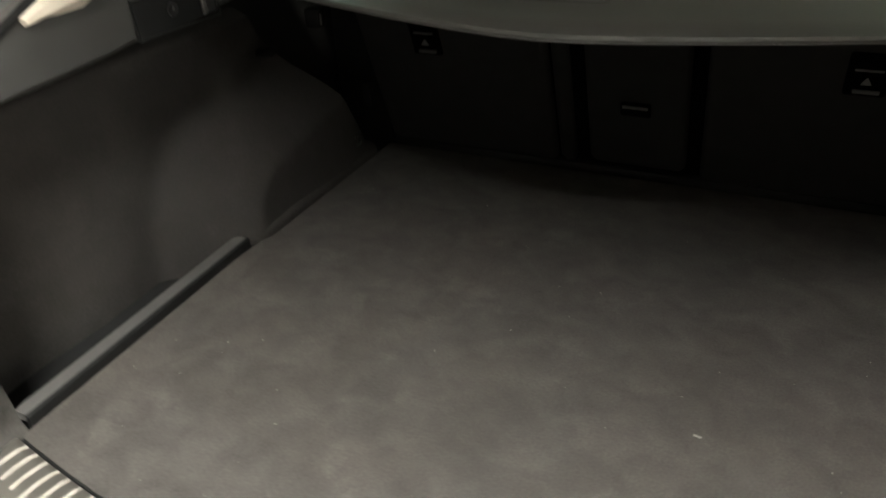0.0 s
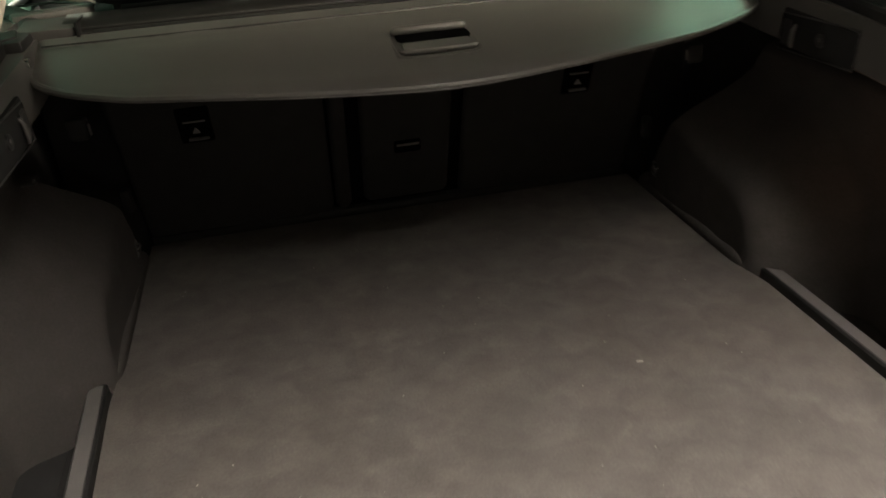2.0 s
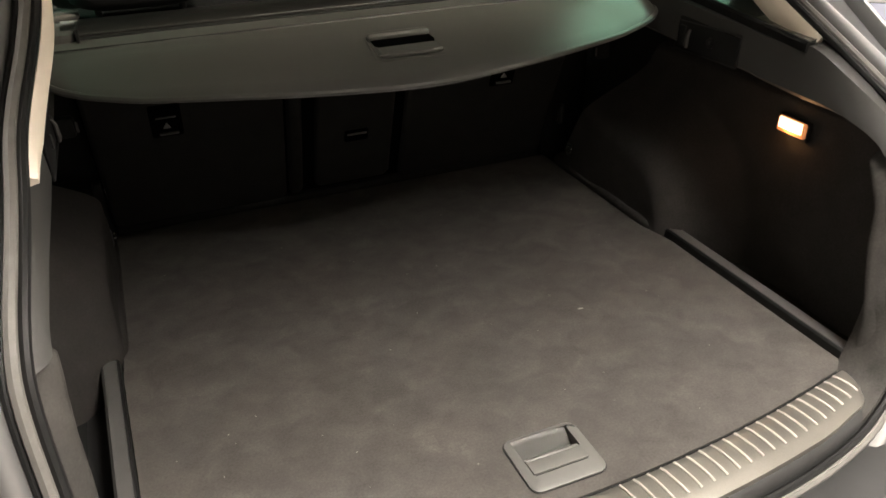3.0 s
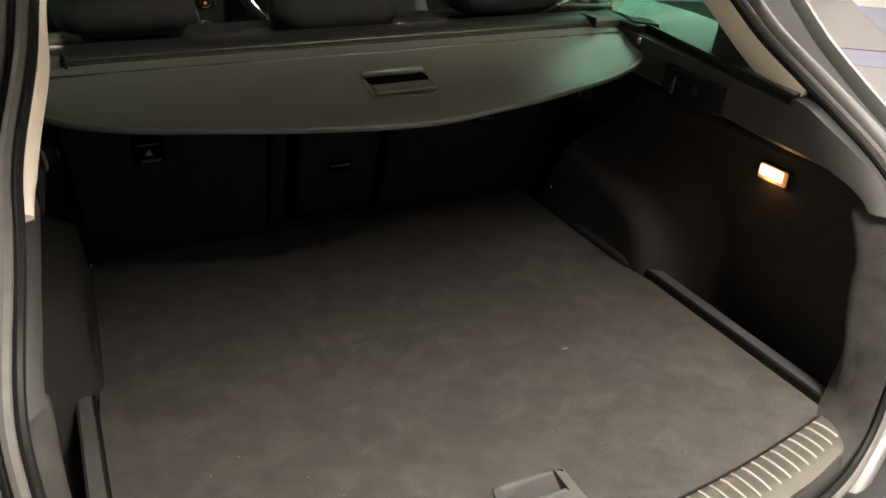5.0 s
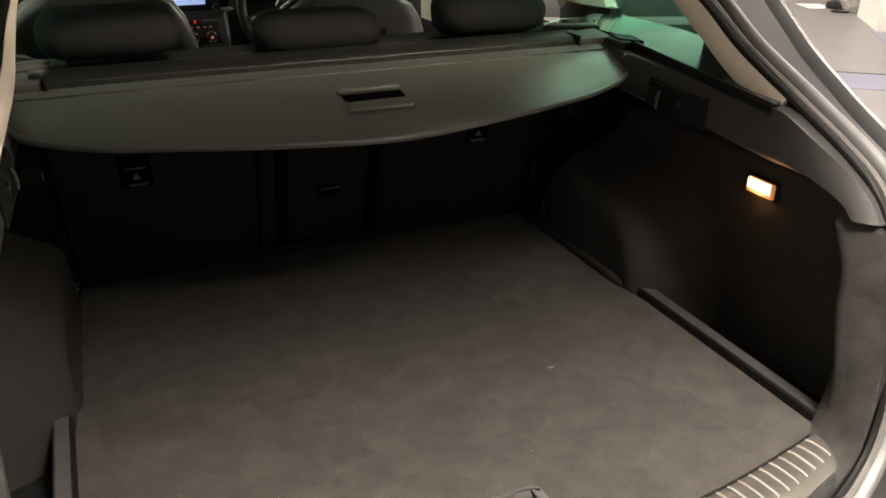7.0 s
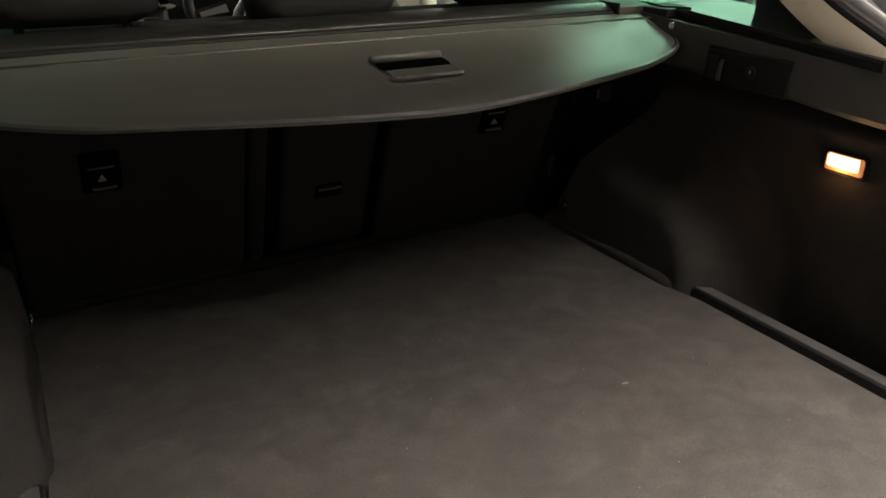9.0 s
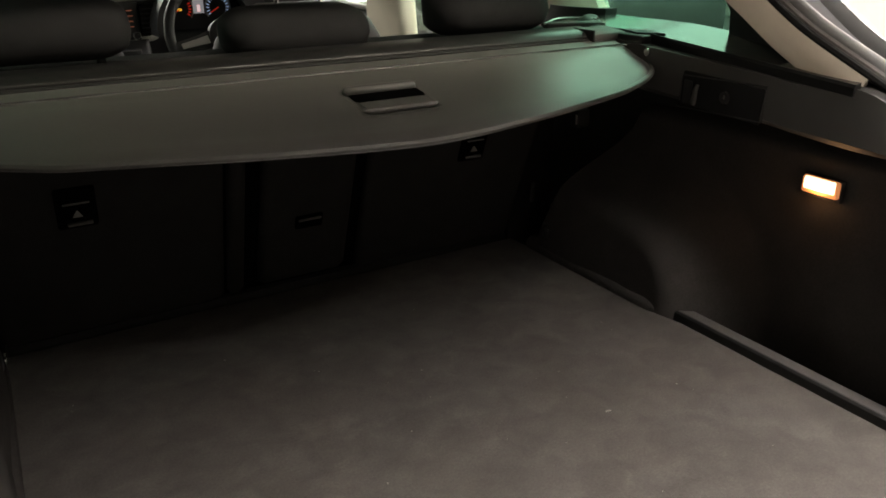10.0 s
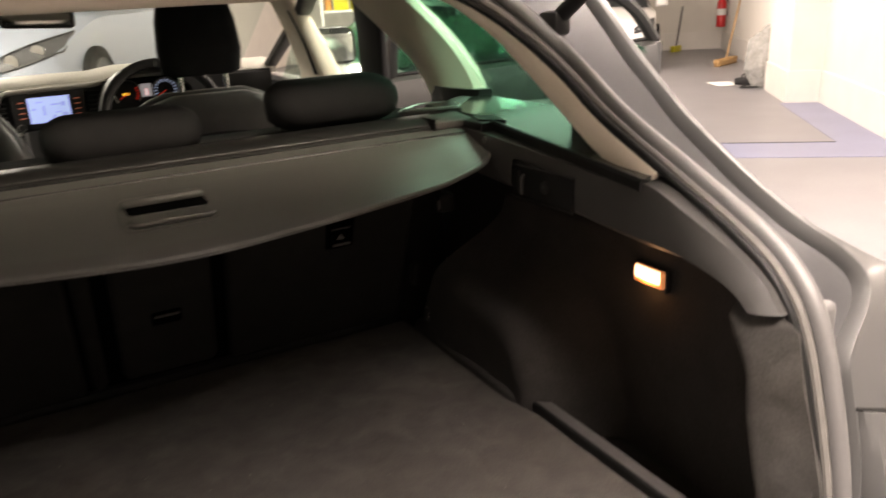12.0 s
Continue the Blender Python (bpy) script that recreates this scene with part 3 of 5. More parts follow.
mir = part("interior_mirror", loft([[MIRROR @ p for p in rring((0, o, 0), hx, hz, .014, ax=(1, 0, 0), ay=(0, 0, 1))] for o, hx, hz in ((0, .088, .020), (.004, .094, .024), (.018, .094, .024), (.03, .07, .018))]), BLACK, car, "black framed interior mirror")
part("mirror_glass", rbox(MIRROR @ Vector((0, -.001, 0)), (.166, .003, .034), .001, m=pose(0, 0, 0, -4, 3, 0)), CHROME, mir)
part("mirror_stem", cyl((-.06, 2.23, 1.32), (-.06, 2.26, 1.37), .01), BLACK, mir)
# bonnet and front wings, under the windscreen
part("bonnet", solid([[Vector((x, y, .98 - .10 * ((y - 3.0) / 1.1) ** 2 - .03 * (x / .7) ** 2)) for x in np.linspace(-.75, .75, 11)] for y in np.linspace(3.02, 4.0, 9)], (0, 0, -.02)), PAINT, car)
# open tailgate overhead with its struts; unseen, set low to shade boot and cover
TG = Matrix.Translation((0, .90, 1.40)) @ pose(0, 0, 0, -22.0, 0, 0)
# window cut to pass lamp light to the cover, not the headrests
GATE = [(.02, .50, 0), (.28, .546, .018), (.33, .555, .021), (.56, .594, .029), (1.0, .62, .02), (1.25, .58, -.03)]


def gate(x0, x1, rows, low, high, bm=None):
    xs = np.linspace(x0, x1, 9)
    return loft([[TG @ Vector((x * w, -y, zz + low + .05 * (1 - x * x))) for x in xs] + [TG @ Vector((x * w, -y, zz + high + .05 * (1 - x * x))) for x in xs[::-1]] for y, w, zz in rows], bm=bm)


b = gate(-1, 1, GATE[3:], 0, .06)
gate(-1, 1, GATE[:2], 0, .06, b)
for x0, x1 in ((-1, -.90), (.90, 1)):
    gate(x0, x1, GATE[1:4], 0, .06, b)
tail = part("open_tailgate", b, PAINT, car, "raised tailgate lined with black plastic, unseen, set low to shade the boot")
part("rear_window", gate(-.90, .90, GATE[1:4], .050, .055), REAR_GLASS, tail, "unseen rear window sized to let light onto the cover")
part("tailgate_lining", loft([[TG @ Vector((x * w, -y, zz - .012 + .05 * (1 - x * x))) for x in np.linspace(-1, 1, 9)] + [TG @ Vector((x * w, -y, zz - .004 + .05 * (1 - x * x))) for x in np.linspace(1, -1, 9)] for y, w, zz in ((.62, .52, .03), (1.0, .55, .02), (1.2, .50, -.02))]), BLACK, tail)
for s in (1, -1):
    st = part("gas_strut", cyl((s * .568, .70, 1.262), (s * .59, .33, 1.50), .012), BLACK, car)
    part("strut_rod", cyl((s * .59, .33, 1.50), (s * .595, .13, 1.63), .006), CHROME, st)
    part("strut_joint", rbox((s * .566, .705, 1.256), (.03, .045, .035), .008), BLACK, st)

# ---- the boot ----
def sill_y(x):
    return .190 + .051 * (x / .475) ** 2


# carpeted floor board
pts = []
for x in np.linspace(-.478, .478, 25):
    pts.append((x, sill_y(x) + .004))
pts += [(.4995, .262), (.4995, .66), (.492, .70), (.490, 1.0), (.484, 1.135), (-.484, 1.135), (-.490, 1.0), (-.492, .70), (-.4945, .66), (-.4815, .262)]
LX, LY = .010, .264  # floor latch


def carpet_board():
    """The board with a square hole for its latch: an outer ring skinned to an inner one."""
    b = bmesh.new()
    outer = [Vector((x, y, 0)) for x, y in pts]
    inner = rring((LX, LY, 0), .052, .048, .012, 4)
    for z, flip in ((F, False), (F - .02, True)):
        vo = [b.verts.new(p + Vector((0, 0, z))) for p in outer]
        vi = [b.verts.new(p + Vector((0, 0, z))) for p in inner]
        eo = [b.edges.new((vo[i], vo[(i + 1) % len(vo)])) for i in range(len(vo))]
        ei = [b.edges.new((vi[i], vi[(i + 1) % len(vi)])) for i in range(len(vi))]
        bmesh.ops.triangle_fill(b, edges=eo + ei, use_beauty=True)
        if flip:
            for a, c in ((vo, top[0]), (vi, top[1])):
                for i in range(len(a)):
                    j = (i + 1) % len(a)
                    b.faces.new((a[i], a[j], c[j], c[i]))
        top = (vo, vi)
    return b


solo("boot_floor", carpet_board(), CARPET, "charcoal carpeted boot floor board, lightly marked", "boot floor", "structure", smooth=20)
solo("boot_well", rbox((0, .68, .575), (1.16, 1.0, .05), .01), BLACK, "black moulded tray under the boot floor", "boot tray", "structure")

# lint and crumbs on the carpet
b = bmesh.new()
rnd = random.Random(11)
for k in range(46):
    x, y, r = (rnd.uniform(-.45, .47), rnd.uniform(.24, .95), rnd.uniform(.0004, .0009)) if k else (.219, .536, .0022)
    rbox((x, y, F + r * .3), (r * rnd.uniform(1.5, 3.5) if k else .009, r * 1.4, r * .8 if k else .0012), r * .3 if k else .0004, 1, pose(0, 0, 0, 0, 0, rnd.uniform(0, 180) if k else -10), b)
solo("carpet_lint", b, LINT, "pale lint and crumbs scattered on the boot carpet", "lint", "stuff")

# latch in the floor
latch = thing("floor_latch", (LX, LY, F), "grey plastic lift handle set in the carpeted boot floor", "latch")
b = bmesh.new()
o1, o2 = rring((LX, LY, F + .0025), .054, .047, .014), rring((LX, LY, F + .004), .051, .044, .012)
h1 = [Vector((LX + x, LY + y, F + .004)) for x, y in zip(np.r_[np.linspace(.040, -.042, 5), np.full(5, -.042), np.linspace(-.042, .040, 5), np.full(5, .040)], np.r_[np.full(5, .041), np.linspace(.041, .001, 5), np.full(5, .001), np.linspace(.001, .041, 5)])]
loft([rring((LX, LY, F - .004), .054, .046, .014), o1, o2, h1, [p - Vector((0, 0, .028)) for p in h1]], caps=False, bm=b)
part("plate", b, LATCH, latch)
part("plate_gap", tube([p + Vector((0, 0, -.0012)) for p in rring((LX, LY, F), .0548, .0478, .014)] + [rring((LX, LY, F), .0548, .0478, .014)[0] + Vector((0, 0, -.0012))], .0016, 6), RUBBER, latch)
# finger scoop: runs down from its far lip towards the flap
b = loft([[Vector((LX - .041, LY + y, F + z)), Vector((LX + .039, LY + y, F + z))] for y, z in ((.041, .0035), (.036, -.0010), (.025, -.0070), (.016, -.0125), (.008, -.0165), (.001, -.0185))], closed=False, caps=False)
bmesh.ops.solidify(b, geom=b.faces[:], thickness=.003)
part("scoop", b, LATCH, latch)
part("flap", rbox((LX - .001, LY - .0105, F + .0048), (.080, .022, .003), .0012), LATCH, latch)
part("flap_lip", rbox((LX - .003, LY + .0015, F + .0052), (.078, .005, .005), .002, 3), LATCH, latch)
part("flap_groove", rbox((LX - .001, LY - .0225, F + .0040), (.076, .0014, .0008), 0), RUBBER, latch)

# ribs paler and less metallic than the plate, standing in for their gleam
RIB = material("pale_rib", (0.43, 0.40, 0.36), 0.38, metal=0.35, vary=0.05, bump=0)
# steel sill plate with raised ribs
sill = thing("sill_plate", (0, .17, .63), "brushed steel loading sill plate with raised cross ribs", "sill plate")


def sill_point(x, f, up=0.0):
    a = sill_y(x)
    return Vector((x, a - .066 * f * (1 - .12 * step(.36, .455, abs(x)) - .50 * (1 - math.sqrt(max(0, 1 - (max(0, abs(x) - .452) / .030) ** 2)))), F + .001 + .002 * math.sin(min(1, f * 1.4) * math.pi * .5) - .0024 * max(0, 1 - f / .18) ** 2 - .010 * f ** 4 + up))


part("plate", solid([[sill_point(x, f) for f in (0, .03, .06, .09, .12, .15, .18, .25, .375, .5, .625, .75, .875, 1)] for x in sorted([*np.linspace(-.45, .45, 31), *(s * (.452 + .030 * math.sin(a)) for s in (1, -1) for a in np.linspace(0, 1.57, 7))])], (0, 0, -.008)), STEEL, sill)
for i in range(-22, 23):
    x = i * .0211
    if abs(i) < 3:
        continue
    p = [sill_point(x + (-.004 if x > 0 else .004) * (1 - 2 * f), f, .0012) for f in np.linspace(.02, .74, 6)]
    part("rib", tube(p, .0017, 6), RIB, sill)
part("lock_cutout", tube([Vector((.045 * math.cos(a), .158 + .028 * math.sin(a), F + .001)) for a in np.linspace(0, 3.14159, 14)], .004, 6), STEEL, sill)
part("lock_striker", tube([Vector((-.018, .150, F - .01)), Vector((-.018, .128, F + .012)), Vector((.018, .128, F + .012)), Vector((.018, .150, F - .01))], .005, 8), CHROME, sill)
part("edge_gap", tube([sill_point(x, 0) + Vector((0, .0035, -.002)) for x in np.linspace(-.475, .475, 31)], .0030, 6), RUBBER, sill, "dark rubber edge along the plate")
solo("sill_trim", solid([[Vector((x, sill_y(x) - y, z)) for y, z in ((.058, F - .014), (.066, F - .018), (.072, F - .024), (.076, F - .032))] for x in np.linspace(-.49, .49, 31)], (0, 0, -.02)), BLACK, "black plastic moulding behind the steel sill plate", "sill trim", "structure")


RAIL = material("rail_plastic", (0.057, 0.055, 0.053), 0.5, vary=0.2, scale=30, fine=1300, bump=0.35, depth=0.0004, spec=0.4)


# side linings: pocket, wheel arch, rear post
def lip_y(z):
    return .250 + .030 * step(.70, .88, z) + .030 * step(.88, .97, z)


def lining_x(y, z, shift=0.0):
    # wheel arch: an upright face with a rounded rear and upper shoulder
    dy, dz = .81 - y, z - .665 - .20 * max(0, y - .81)
    d = math.hypot(max(dy, 0), max(dz, 0)) - (.136 if shift else .150)
    arch = 1 - step(-.050, .088, d)
    x = .603 - .113 * arch - .004 * step(.80, 1.0, y)
    away = .045 * step(.955, .985, z)  # behind the upper panel
    edge = lip_y(z)
    post = 1 - step(edge - .002, edge + .014, y)
    face = .503 + .030 * step(0, .075, edge - y) - shift
    return x * (1 - post) + face * post + away


for s, side in ((1, "driver"), (-1, "passenger")):
    rows = []
    for z in np.linspace(.585, 1.02, 55):
        rear, e = .196 + max(0, z - .78) * .27 + max(0, z - .95) * .9, lip_y(z)
        ys = np.r_[np.linspace(min(rear, e - .01), e - .003, 9), np.linspace(e - .001, e + .014, 8), np.linspace(e + .02, .56, 14), np.linspace(.57, .80, 30), np.linspace(.82, 1.04 - .55 * max(0, z - .70), 12)]
        rows.append([Vector((s * (lining_x(y, z, .002 if s < 0 else 0) + .003 * noise.noise(Vector((y * 9, z * 9, s))) + .0012 * noise.noise(Vector((y * 31, z * 31, s)))), y, min(z, .970 + .30 * max(0, y - .26)))) for y in ys])
    ob = solo("wall_lining_" + side, solid(rows, (s * .006, 0, 0)), LINING, "black carpeted boot side lining with a wheel arch bulge and pocket", "side lining", "structure", smooth=60)
    # post faces take the lighter copy, light put into the colour
    ob.data.materials.append(LIT_LINING)
    for face in ob.data.polygons:
        face.material_index = int(face.center.y < lip_y(face.center.z) + .012)
    # pocket bottom coloured black in place of its deep shade
    solo("pocket_floor_" + side, solid([[Vector((s * x, y, .590 + .030 * ((x - .485) / .125) ** 2)) for x in np.linspace(.485, .612, 12)] for y in np.linspace(.235, .70, 12)], (0, 0, -.010)), TETHER, "bottom of the side pocket, blackened for the shade in it", "pocket floor", "structure", smooth=60)
    # carpeted fillet between floor, rail end, sill plate and rear post
    back = smooth_path([(.420, .158, .622), (.455, .168, .634), (.485, .177, .652), (.508, .188, .680), (.522, .196, .720), (.527, .203, .78)], 4)
    mid = smooth_path([(.452, .186, F - .009), (.476, .199, F - .006), (.493, .210, F + .006), (.505, .217, F + .030), (.510, .220, F + .075), (.511, .222, F + .13)], 4)
    fore = smooth_path([(.470, .236, F - .008), (.485, .243, F - .006), (.4965, .248, F + .004), (.502, .251, F + .026), (.5045, .253, F + .07), (.505, .256, F + .13)], 4)
    end = smooth_path([(.476, .2605, F - .010), (.487, .2605, F - .008), (.497, .2615, F + .000), (.503, .262, F + .022), (.512, .262, F + .07), (.516, .262, F + .13)], 4)
    out = -.002 if s < 0 else 0
    rows = [[Vector((s * (p.x + out * step(F, F + .05, p.z)), p.y, p.z)) for p in row] for row in (back, mid, fore, end)]
    solo("floor_corner_" + side, solid(rows, (s * .006, 0, -.006)), LIT_LINING, "carpeted corner at the foot of the rear post", "corner lining", "structure", smooth=60)
    # ledge along the foot of the wheel arch, its nose rounded off
    rows = [[Vector((s * (.483 + o + .014 * (1 - step(.695, .735, y))), y, F + h * step(.690, .735, y))) for o, h in ((0, .001), (.002, .014), (.012, .022), (.03, .024))] for y in np.linspace(.688, 1.08, 22)]
    solo("arch_ledge", solid(rows, (s * .01, 0, -.012)), LINING, "low carpeted ledge along the wheel arch", "ledge", "structure", smooth=60)
    # pocket divider rail
    toe = [0.0] * 12 if s > 0 else list(.004 + .014 * (.69 - np.linspace(.262, .69, 12)) / .43)
    rail = thing("pocket_rail", (s * .51, .46, F), "black plastic divider rail edging the side pocket", "rail", "pocket rails")
    part("rail_face", solid([[Vector((s * (.5005 - t), y, F - .02)), Vector((s * (.5005 - t), y, F + .013)), Vector((s * (.503 - t), y, F + .016))] for t, y in zip(toe, np.linspace(.262, .690, 12))], (s * .006, 0, 0)), RUBBER, rail)
    part("rail_top", solid([[Vector((s * (.503 + o - t), y, F + h)) for o, h in ((0, .012), (.002, .017), (.020, .018), (.024, .013))] for t, y in zip(toe, np.linspace(.262, .686, 12))], (0, 0, -.012)), RAIL, rail)
    # upper plastic side panel
    LOW = smooth_path([(.955, 1.03), (.80, 1.018), (.595, 1.009), (.52, 1.003), (.44, .998), (.38, .997), (.335, .990), (.305, .980), (.286, .966)], 4)
    TOP = smooth_path([(.955, 1.100), (.80, 1.090), (.595, 1.077), (.52, 1.071), (.44, 1.076), (.38, 1.054), (.325, 1.026), (.280, .996), (.255, .966)], 4)
    rows = []
    for (ya, za), (yb, zb) in zip(LOW, TOP):
        row = []
        for f in np.linspace(0, 1, 9):
            y, z = ya + (yb - ya) * f, za + (zb - za) * f
            x = .497 + .004 * (1 - step(.26, .36, y)) + (.005 + .014 * (1 - step(.26, .42, y))) * f * f + (.012 if f == 0 else 0) + (.001 * (1 - step(.26, .5, y)) if s < 0 else 0)
            row.append(Vector((s * x, y, z)))
        rows.append(row)
    pan = thing("upper_side_panel", (s * .51, .6, 1.04), "dark grey grained plastic upper boot side panel", "side panel", "upper side panels")
    part("panel", solid(rows, (s * .05, 0, 0)), PANEL, pan)
    g = part("groove_strip", solid([[Vector((s * (x + .004), y, z)), Vector((s * (x - .002), y, z + .001)), Vector((s * (x - .005), y, z - .003)), Vector((s * (x - .005), y, z - .014))] for x, y, z in [(.502 + .030 * f, .446 + .39 * f, 1.081 + .025 * f) for f in np.linspace(0, 1, 6)]], (s * .012, 0, -.004)), RUBBER, pan, "black rubber strip along the panel's upper edge")
    # insert with hook and socket
    ins = part("hook_insert", rbox((s * .4975, .645, 1.036), (.006, .145, .050), .002, m=pose(0, 0, 0, 3, 0, 0)), TETHER, pan, "black insert with a bag hook and a socket")
    part("insert_frame", tube([Vector((s * .4945, *p)) for p in ((.568, 1.012), (.722, 1.009), (.716, 1.058), (.568, 1.062), (.568, 1.012))], .0012, 6), BLACK, ins)
    part("bag_hook", loft([rring((s * x, y, z), .0025, w, .002) for x, y, z, w in ((.491, .688, 1.016, .0025), (.489, .687, 1.022, .0045), (.490, .686, 1.040, .0035), (.494, .686, 1.047, .0025))]), PANEL, ins)
    part("hook_plate", rbox((s * .4940, .704, 1.034), (.003, .016, .034), .001), BLACK, ins)
    part("socket", cyl((s * .495, .634, 1.036), (s * .492, .634, 1.036), .009), BLACK, ins)
    part("socket_mark", rbox((s * .4915, .634, 1.037), (.002, .003, .006), .001), GREY, ins)
    # flat shelf beside the quarter glass
    rows = []
    for f in np.linspace(0, 1, 13):
        y = .452 + .628 * f
        g = min(1.1, (y - .446) / .39)
        zi, xi = 1.079 + .025 * g, .504 + .030 * g
        row = [Vector((s * xi, y, zi - .006)), Vector((s * (xi + .003), y, zi + .0005))]
        reach = .535 + .142 * step(.46, .68, y)
        row += [Vector((s * ((xi + .003) * (1 - k) + reach * k), y, zi + .0005 + .004 * k)) for k in (.3, .6, 1)]
        rows.append(row)
    shelf = thing("side_shelf", (s * .6, .75, 1.09), "dark plastic ledge under the tinted quarter window", "side shelf", "side shelves")
    part("ledge", solid(rows, (0, 0, -.02)), SHELF, shelf)
    part("cover_socket", rbox((s * .520, .850, 1.096), (.030, .060, .018), .005), BLACK, shelf)
    part("belt_guide", solid([[Vector((s * (x + w * .9), y - w * .45, z + .010 * math.cos(w / .02 * 1.5))) for w in np.linspace(-.020, .020, 7)] for x, y, z in smooth_path([(.655, 1.10, 1.098), (.610, 1.07, 1.106), (.560, 1.02, 1.107), (.530, .965, 1.102), (.515, .93, 1.094)], 6)], (0, 0, -.006)), BLACK, shelf)
    part("belt_slot", loft([[Vector((s * x, y, 1.1035 + .0040 * k + .02 * (y - .83))) for x, y in ((.545, .808), (.515, .842), (.525, .885), (.556, .862))] for k in (0, 1)]), RUBBER, shelf)
    # frame darkened on the passenger's side, for the shade there
    part("outlet_frame", tube([Vector((s * x, y, z)) for x, y, z in smooth_path([(.445, 1.00, 1.112), (.50, 1.03, 1.116), (.565, 1.03, 1.114), (.56, .985, 1.112), (.50, .975, 1.114), (.445, 1.00, 1.112)], 4)], .0018, 6), SATIN if s > 0 else PANEL, shelf, "belt outlet frame, silver on the lit side and dark on the other")
    part("belt_outlet", rbox((s * .50, .985, 1.108), (.11, .035, .012), .005, m=pose(0, 0, 0, 0, 0, s * -20)), GREY, shelf)
    # tie-down eyes beside the seats
    eye = thing("tie_down_eye", (s * .487, 1.02, .70), "small black tie-down with a bright metal eye", "tie-down", "tie-downs")
    part("mount", rbox((s * .494, 1.020, .705), (.02, .024, .034), .006), BLACK, eye)
    part("eye", tube([Vector((s * .479, 1.009 + .008 * math.cos(a), .712 + .008 * math.sin(a))) for a in np.linspace(0, 6.2832, 13)], .0022, 6), CHROME, eye)
    bar = thing("seat_latch_bar", (s * .485, 1.06, .75), "slim bright metal striker bar beside the rear seat", "latch", "seat strikers")
    part("rod", cyl((s * .480, 1.070, .757), (s * .481, 1.066, .784), .0014), CHROME, bar)
    part("bracket", rbox((s * .493, 1.082, .77), (.016, .020, .044), .005), TETHER, bar)
    hook = thing("belt_hook", (s * .485, .95, .945), "small dark bag hook with a paler edge", "hook", "belt hooks")
    part("base", rbox((s * .505, .958, .945), (.03, .024, .034), .006), TETHER, hook)
    part("tip", rbox((s * .487, .948, .945), (.004, .004, .018), .0015), RAIL, hook)

# boot lamp on the driver's side
bl = thing("boot_lamp", (.595, .52, .912), "small lit boot lamp with a warm lens", "lamp")
lens = part("lens", rbox((.5935, .522, .914), (.012, .059, .026), .004, 3), LAMP_HALO, bl, "glowing amber border for the lamp's halo")
part("lens_core", rbox((.5931, .5225, .9160), (.012, .055, .0215), .004, 3), LAMP_GLOW, lens, "glowing warm white middle of the lens")
part("housing", rbox((.598, .522, .912), (.012, .064, .034), .004), LINING, bl)
# black clip on the passenger's lining above the wheel arch
clip = thing("lining_clip", (-.575, .906, .895), "small black clip pressed into the carpeted lining", "clip")
part("clip_head", loft([[Vector((-.575 + o, .906 + r * math.cos(a), .895 + .5 * r * math.sin(a))) for a in np.linspace(0, 6.2832, 17)[:-1]] for o, r in ((-.012, .017), (.006, .017), (.010, .012))]), TETHER, clip)

# ---- load cover ----
cover = thing("load_cover", (0, .8, 1.08), "dark grey vinyl retractable load cover drawn over the boot", "load cover")


def cover_z(y, x=0.0):
    """The sheet rises towards its roller; its free edge droops to the corners."""
    return 1.084 + (.13 if y > .80 else .21) * (y - .80) - .011 * min(1.6, (x / .3) ** 2) * (1 - step(0, .10, y - cover_front(x)))


EDGE = smooth_path([(-.15, .643), (0, .622), (.15, .643), (.30, .687), (.42, .733), (.466, .757), (.492, .781), (.504, .812), (.507, .85)], 5)


def cover_front(x):
    x = abs(x)
    for (xa, ya), (xb, yb) in zip(EDGE, EDGE[1:]):
        if xa <= x <= xb:
            return ya + (yb - ya) * (x - xa) / max(1e-6, xb - xa)
    return .85


xs = sorted(set([round(v, 4) for v in np.r_[np.linspace(-.5065, .5065, 61), np.linspace(.47, .5065, 10), -np.linspace(.47, .5065, 10)]]))
b = bmesh.new()
grid = {}
NV = 18
for i, x in enumerate(xs):
    y0 = cover_front(x)
    for j in range(NV + 1):
        f = j / NV
        y = y0 + (.915 - y0) * f
        drop = -.004 * (1 - step(0, .012, y - y0)) + .0016 * math.exp(-((y - .838) / .005) ** 2)
        grid[i, j] = Vector((x, y, cover_z(y, x) + drop + .0012 * noise.noise(Vector((x * 5, y * 7, 0)))))
rows = [[grid[i, j] for j in range(NV + 1)] for i in range(len(xs))]
part("sheet", solid(rows, (0, 0, -.005)), COVER, cover, smooth=50)
part("edge_bead", tube([Vector((x, cover_front(x) + .001, cover_z(cover_front(x), x) - .004)) for x in xs], .0048, 8), COVER, cover)
part("welt", tube([Vector((x, .838, cover_z(.838) + .0013)) for x in np.linspace(-.490, .490, 25)], .0007, 6), COVER, cover, "raised seam across the vinyl")
# dark line laid behind the seam as its painted shade
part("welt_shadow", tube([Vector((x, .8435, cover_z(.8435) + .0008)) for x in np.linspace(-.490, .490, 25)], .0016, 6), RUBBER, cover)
# grip
def on_cover(x, y, up):
    return Vector((x, y, cover_z(y, x) + up))


grip = part("grip_frame", loft([[on_cover(p.x, p.y, dz) for p in rring((-.001, .730, 0), hx, hy, r)] for hx, hy, r, dz in ((.057, .041, .012, -.0008), (.054, .038, .011, .0008), (.051, .035, .009, .0008), (.050, .033, .008, .0002))], caps=False), COVER, cover, "moulded grip recess")
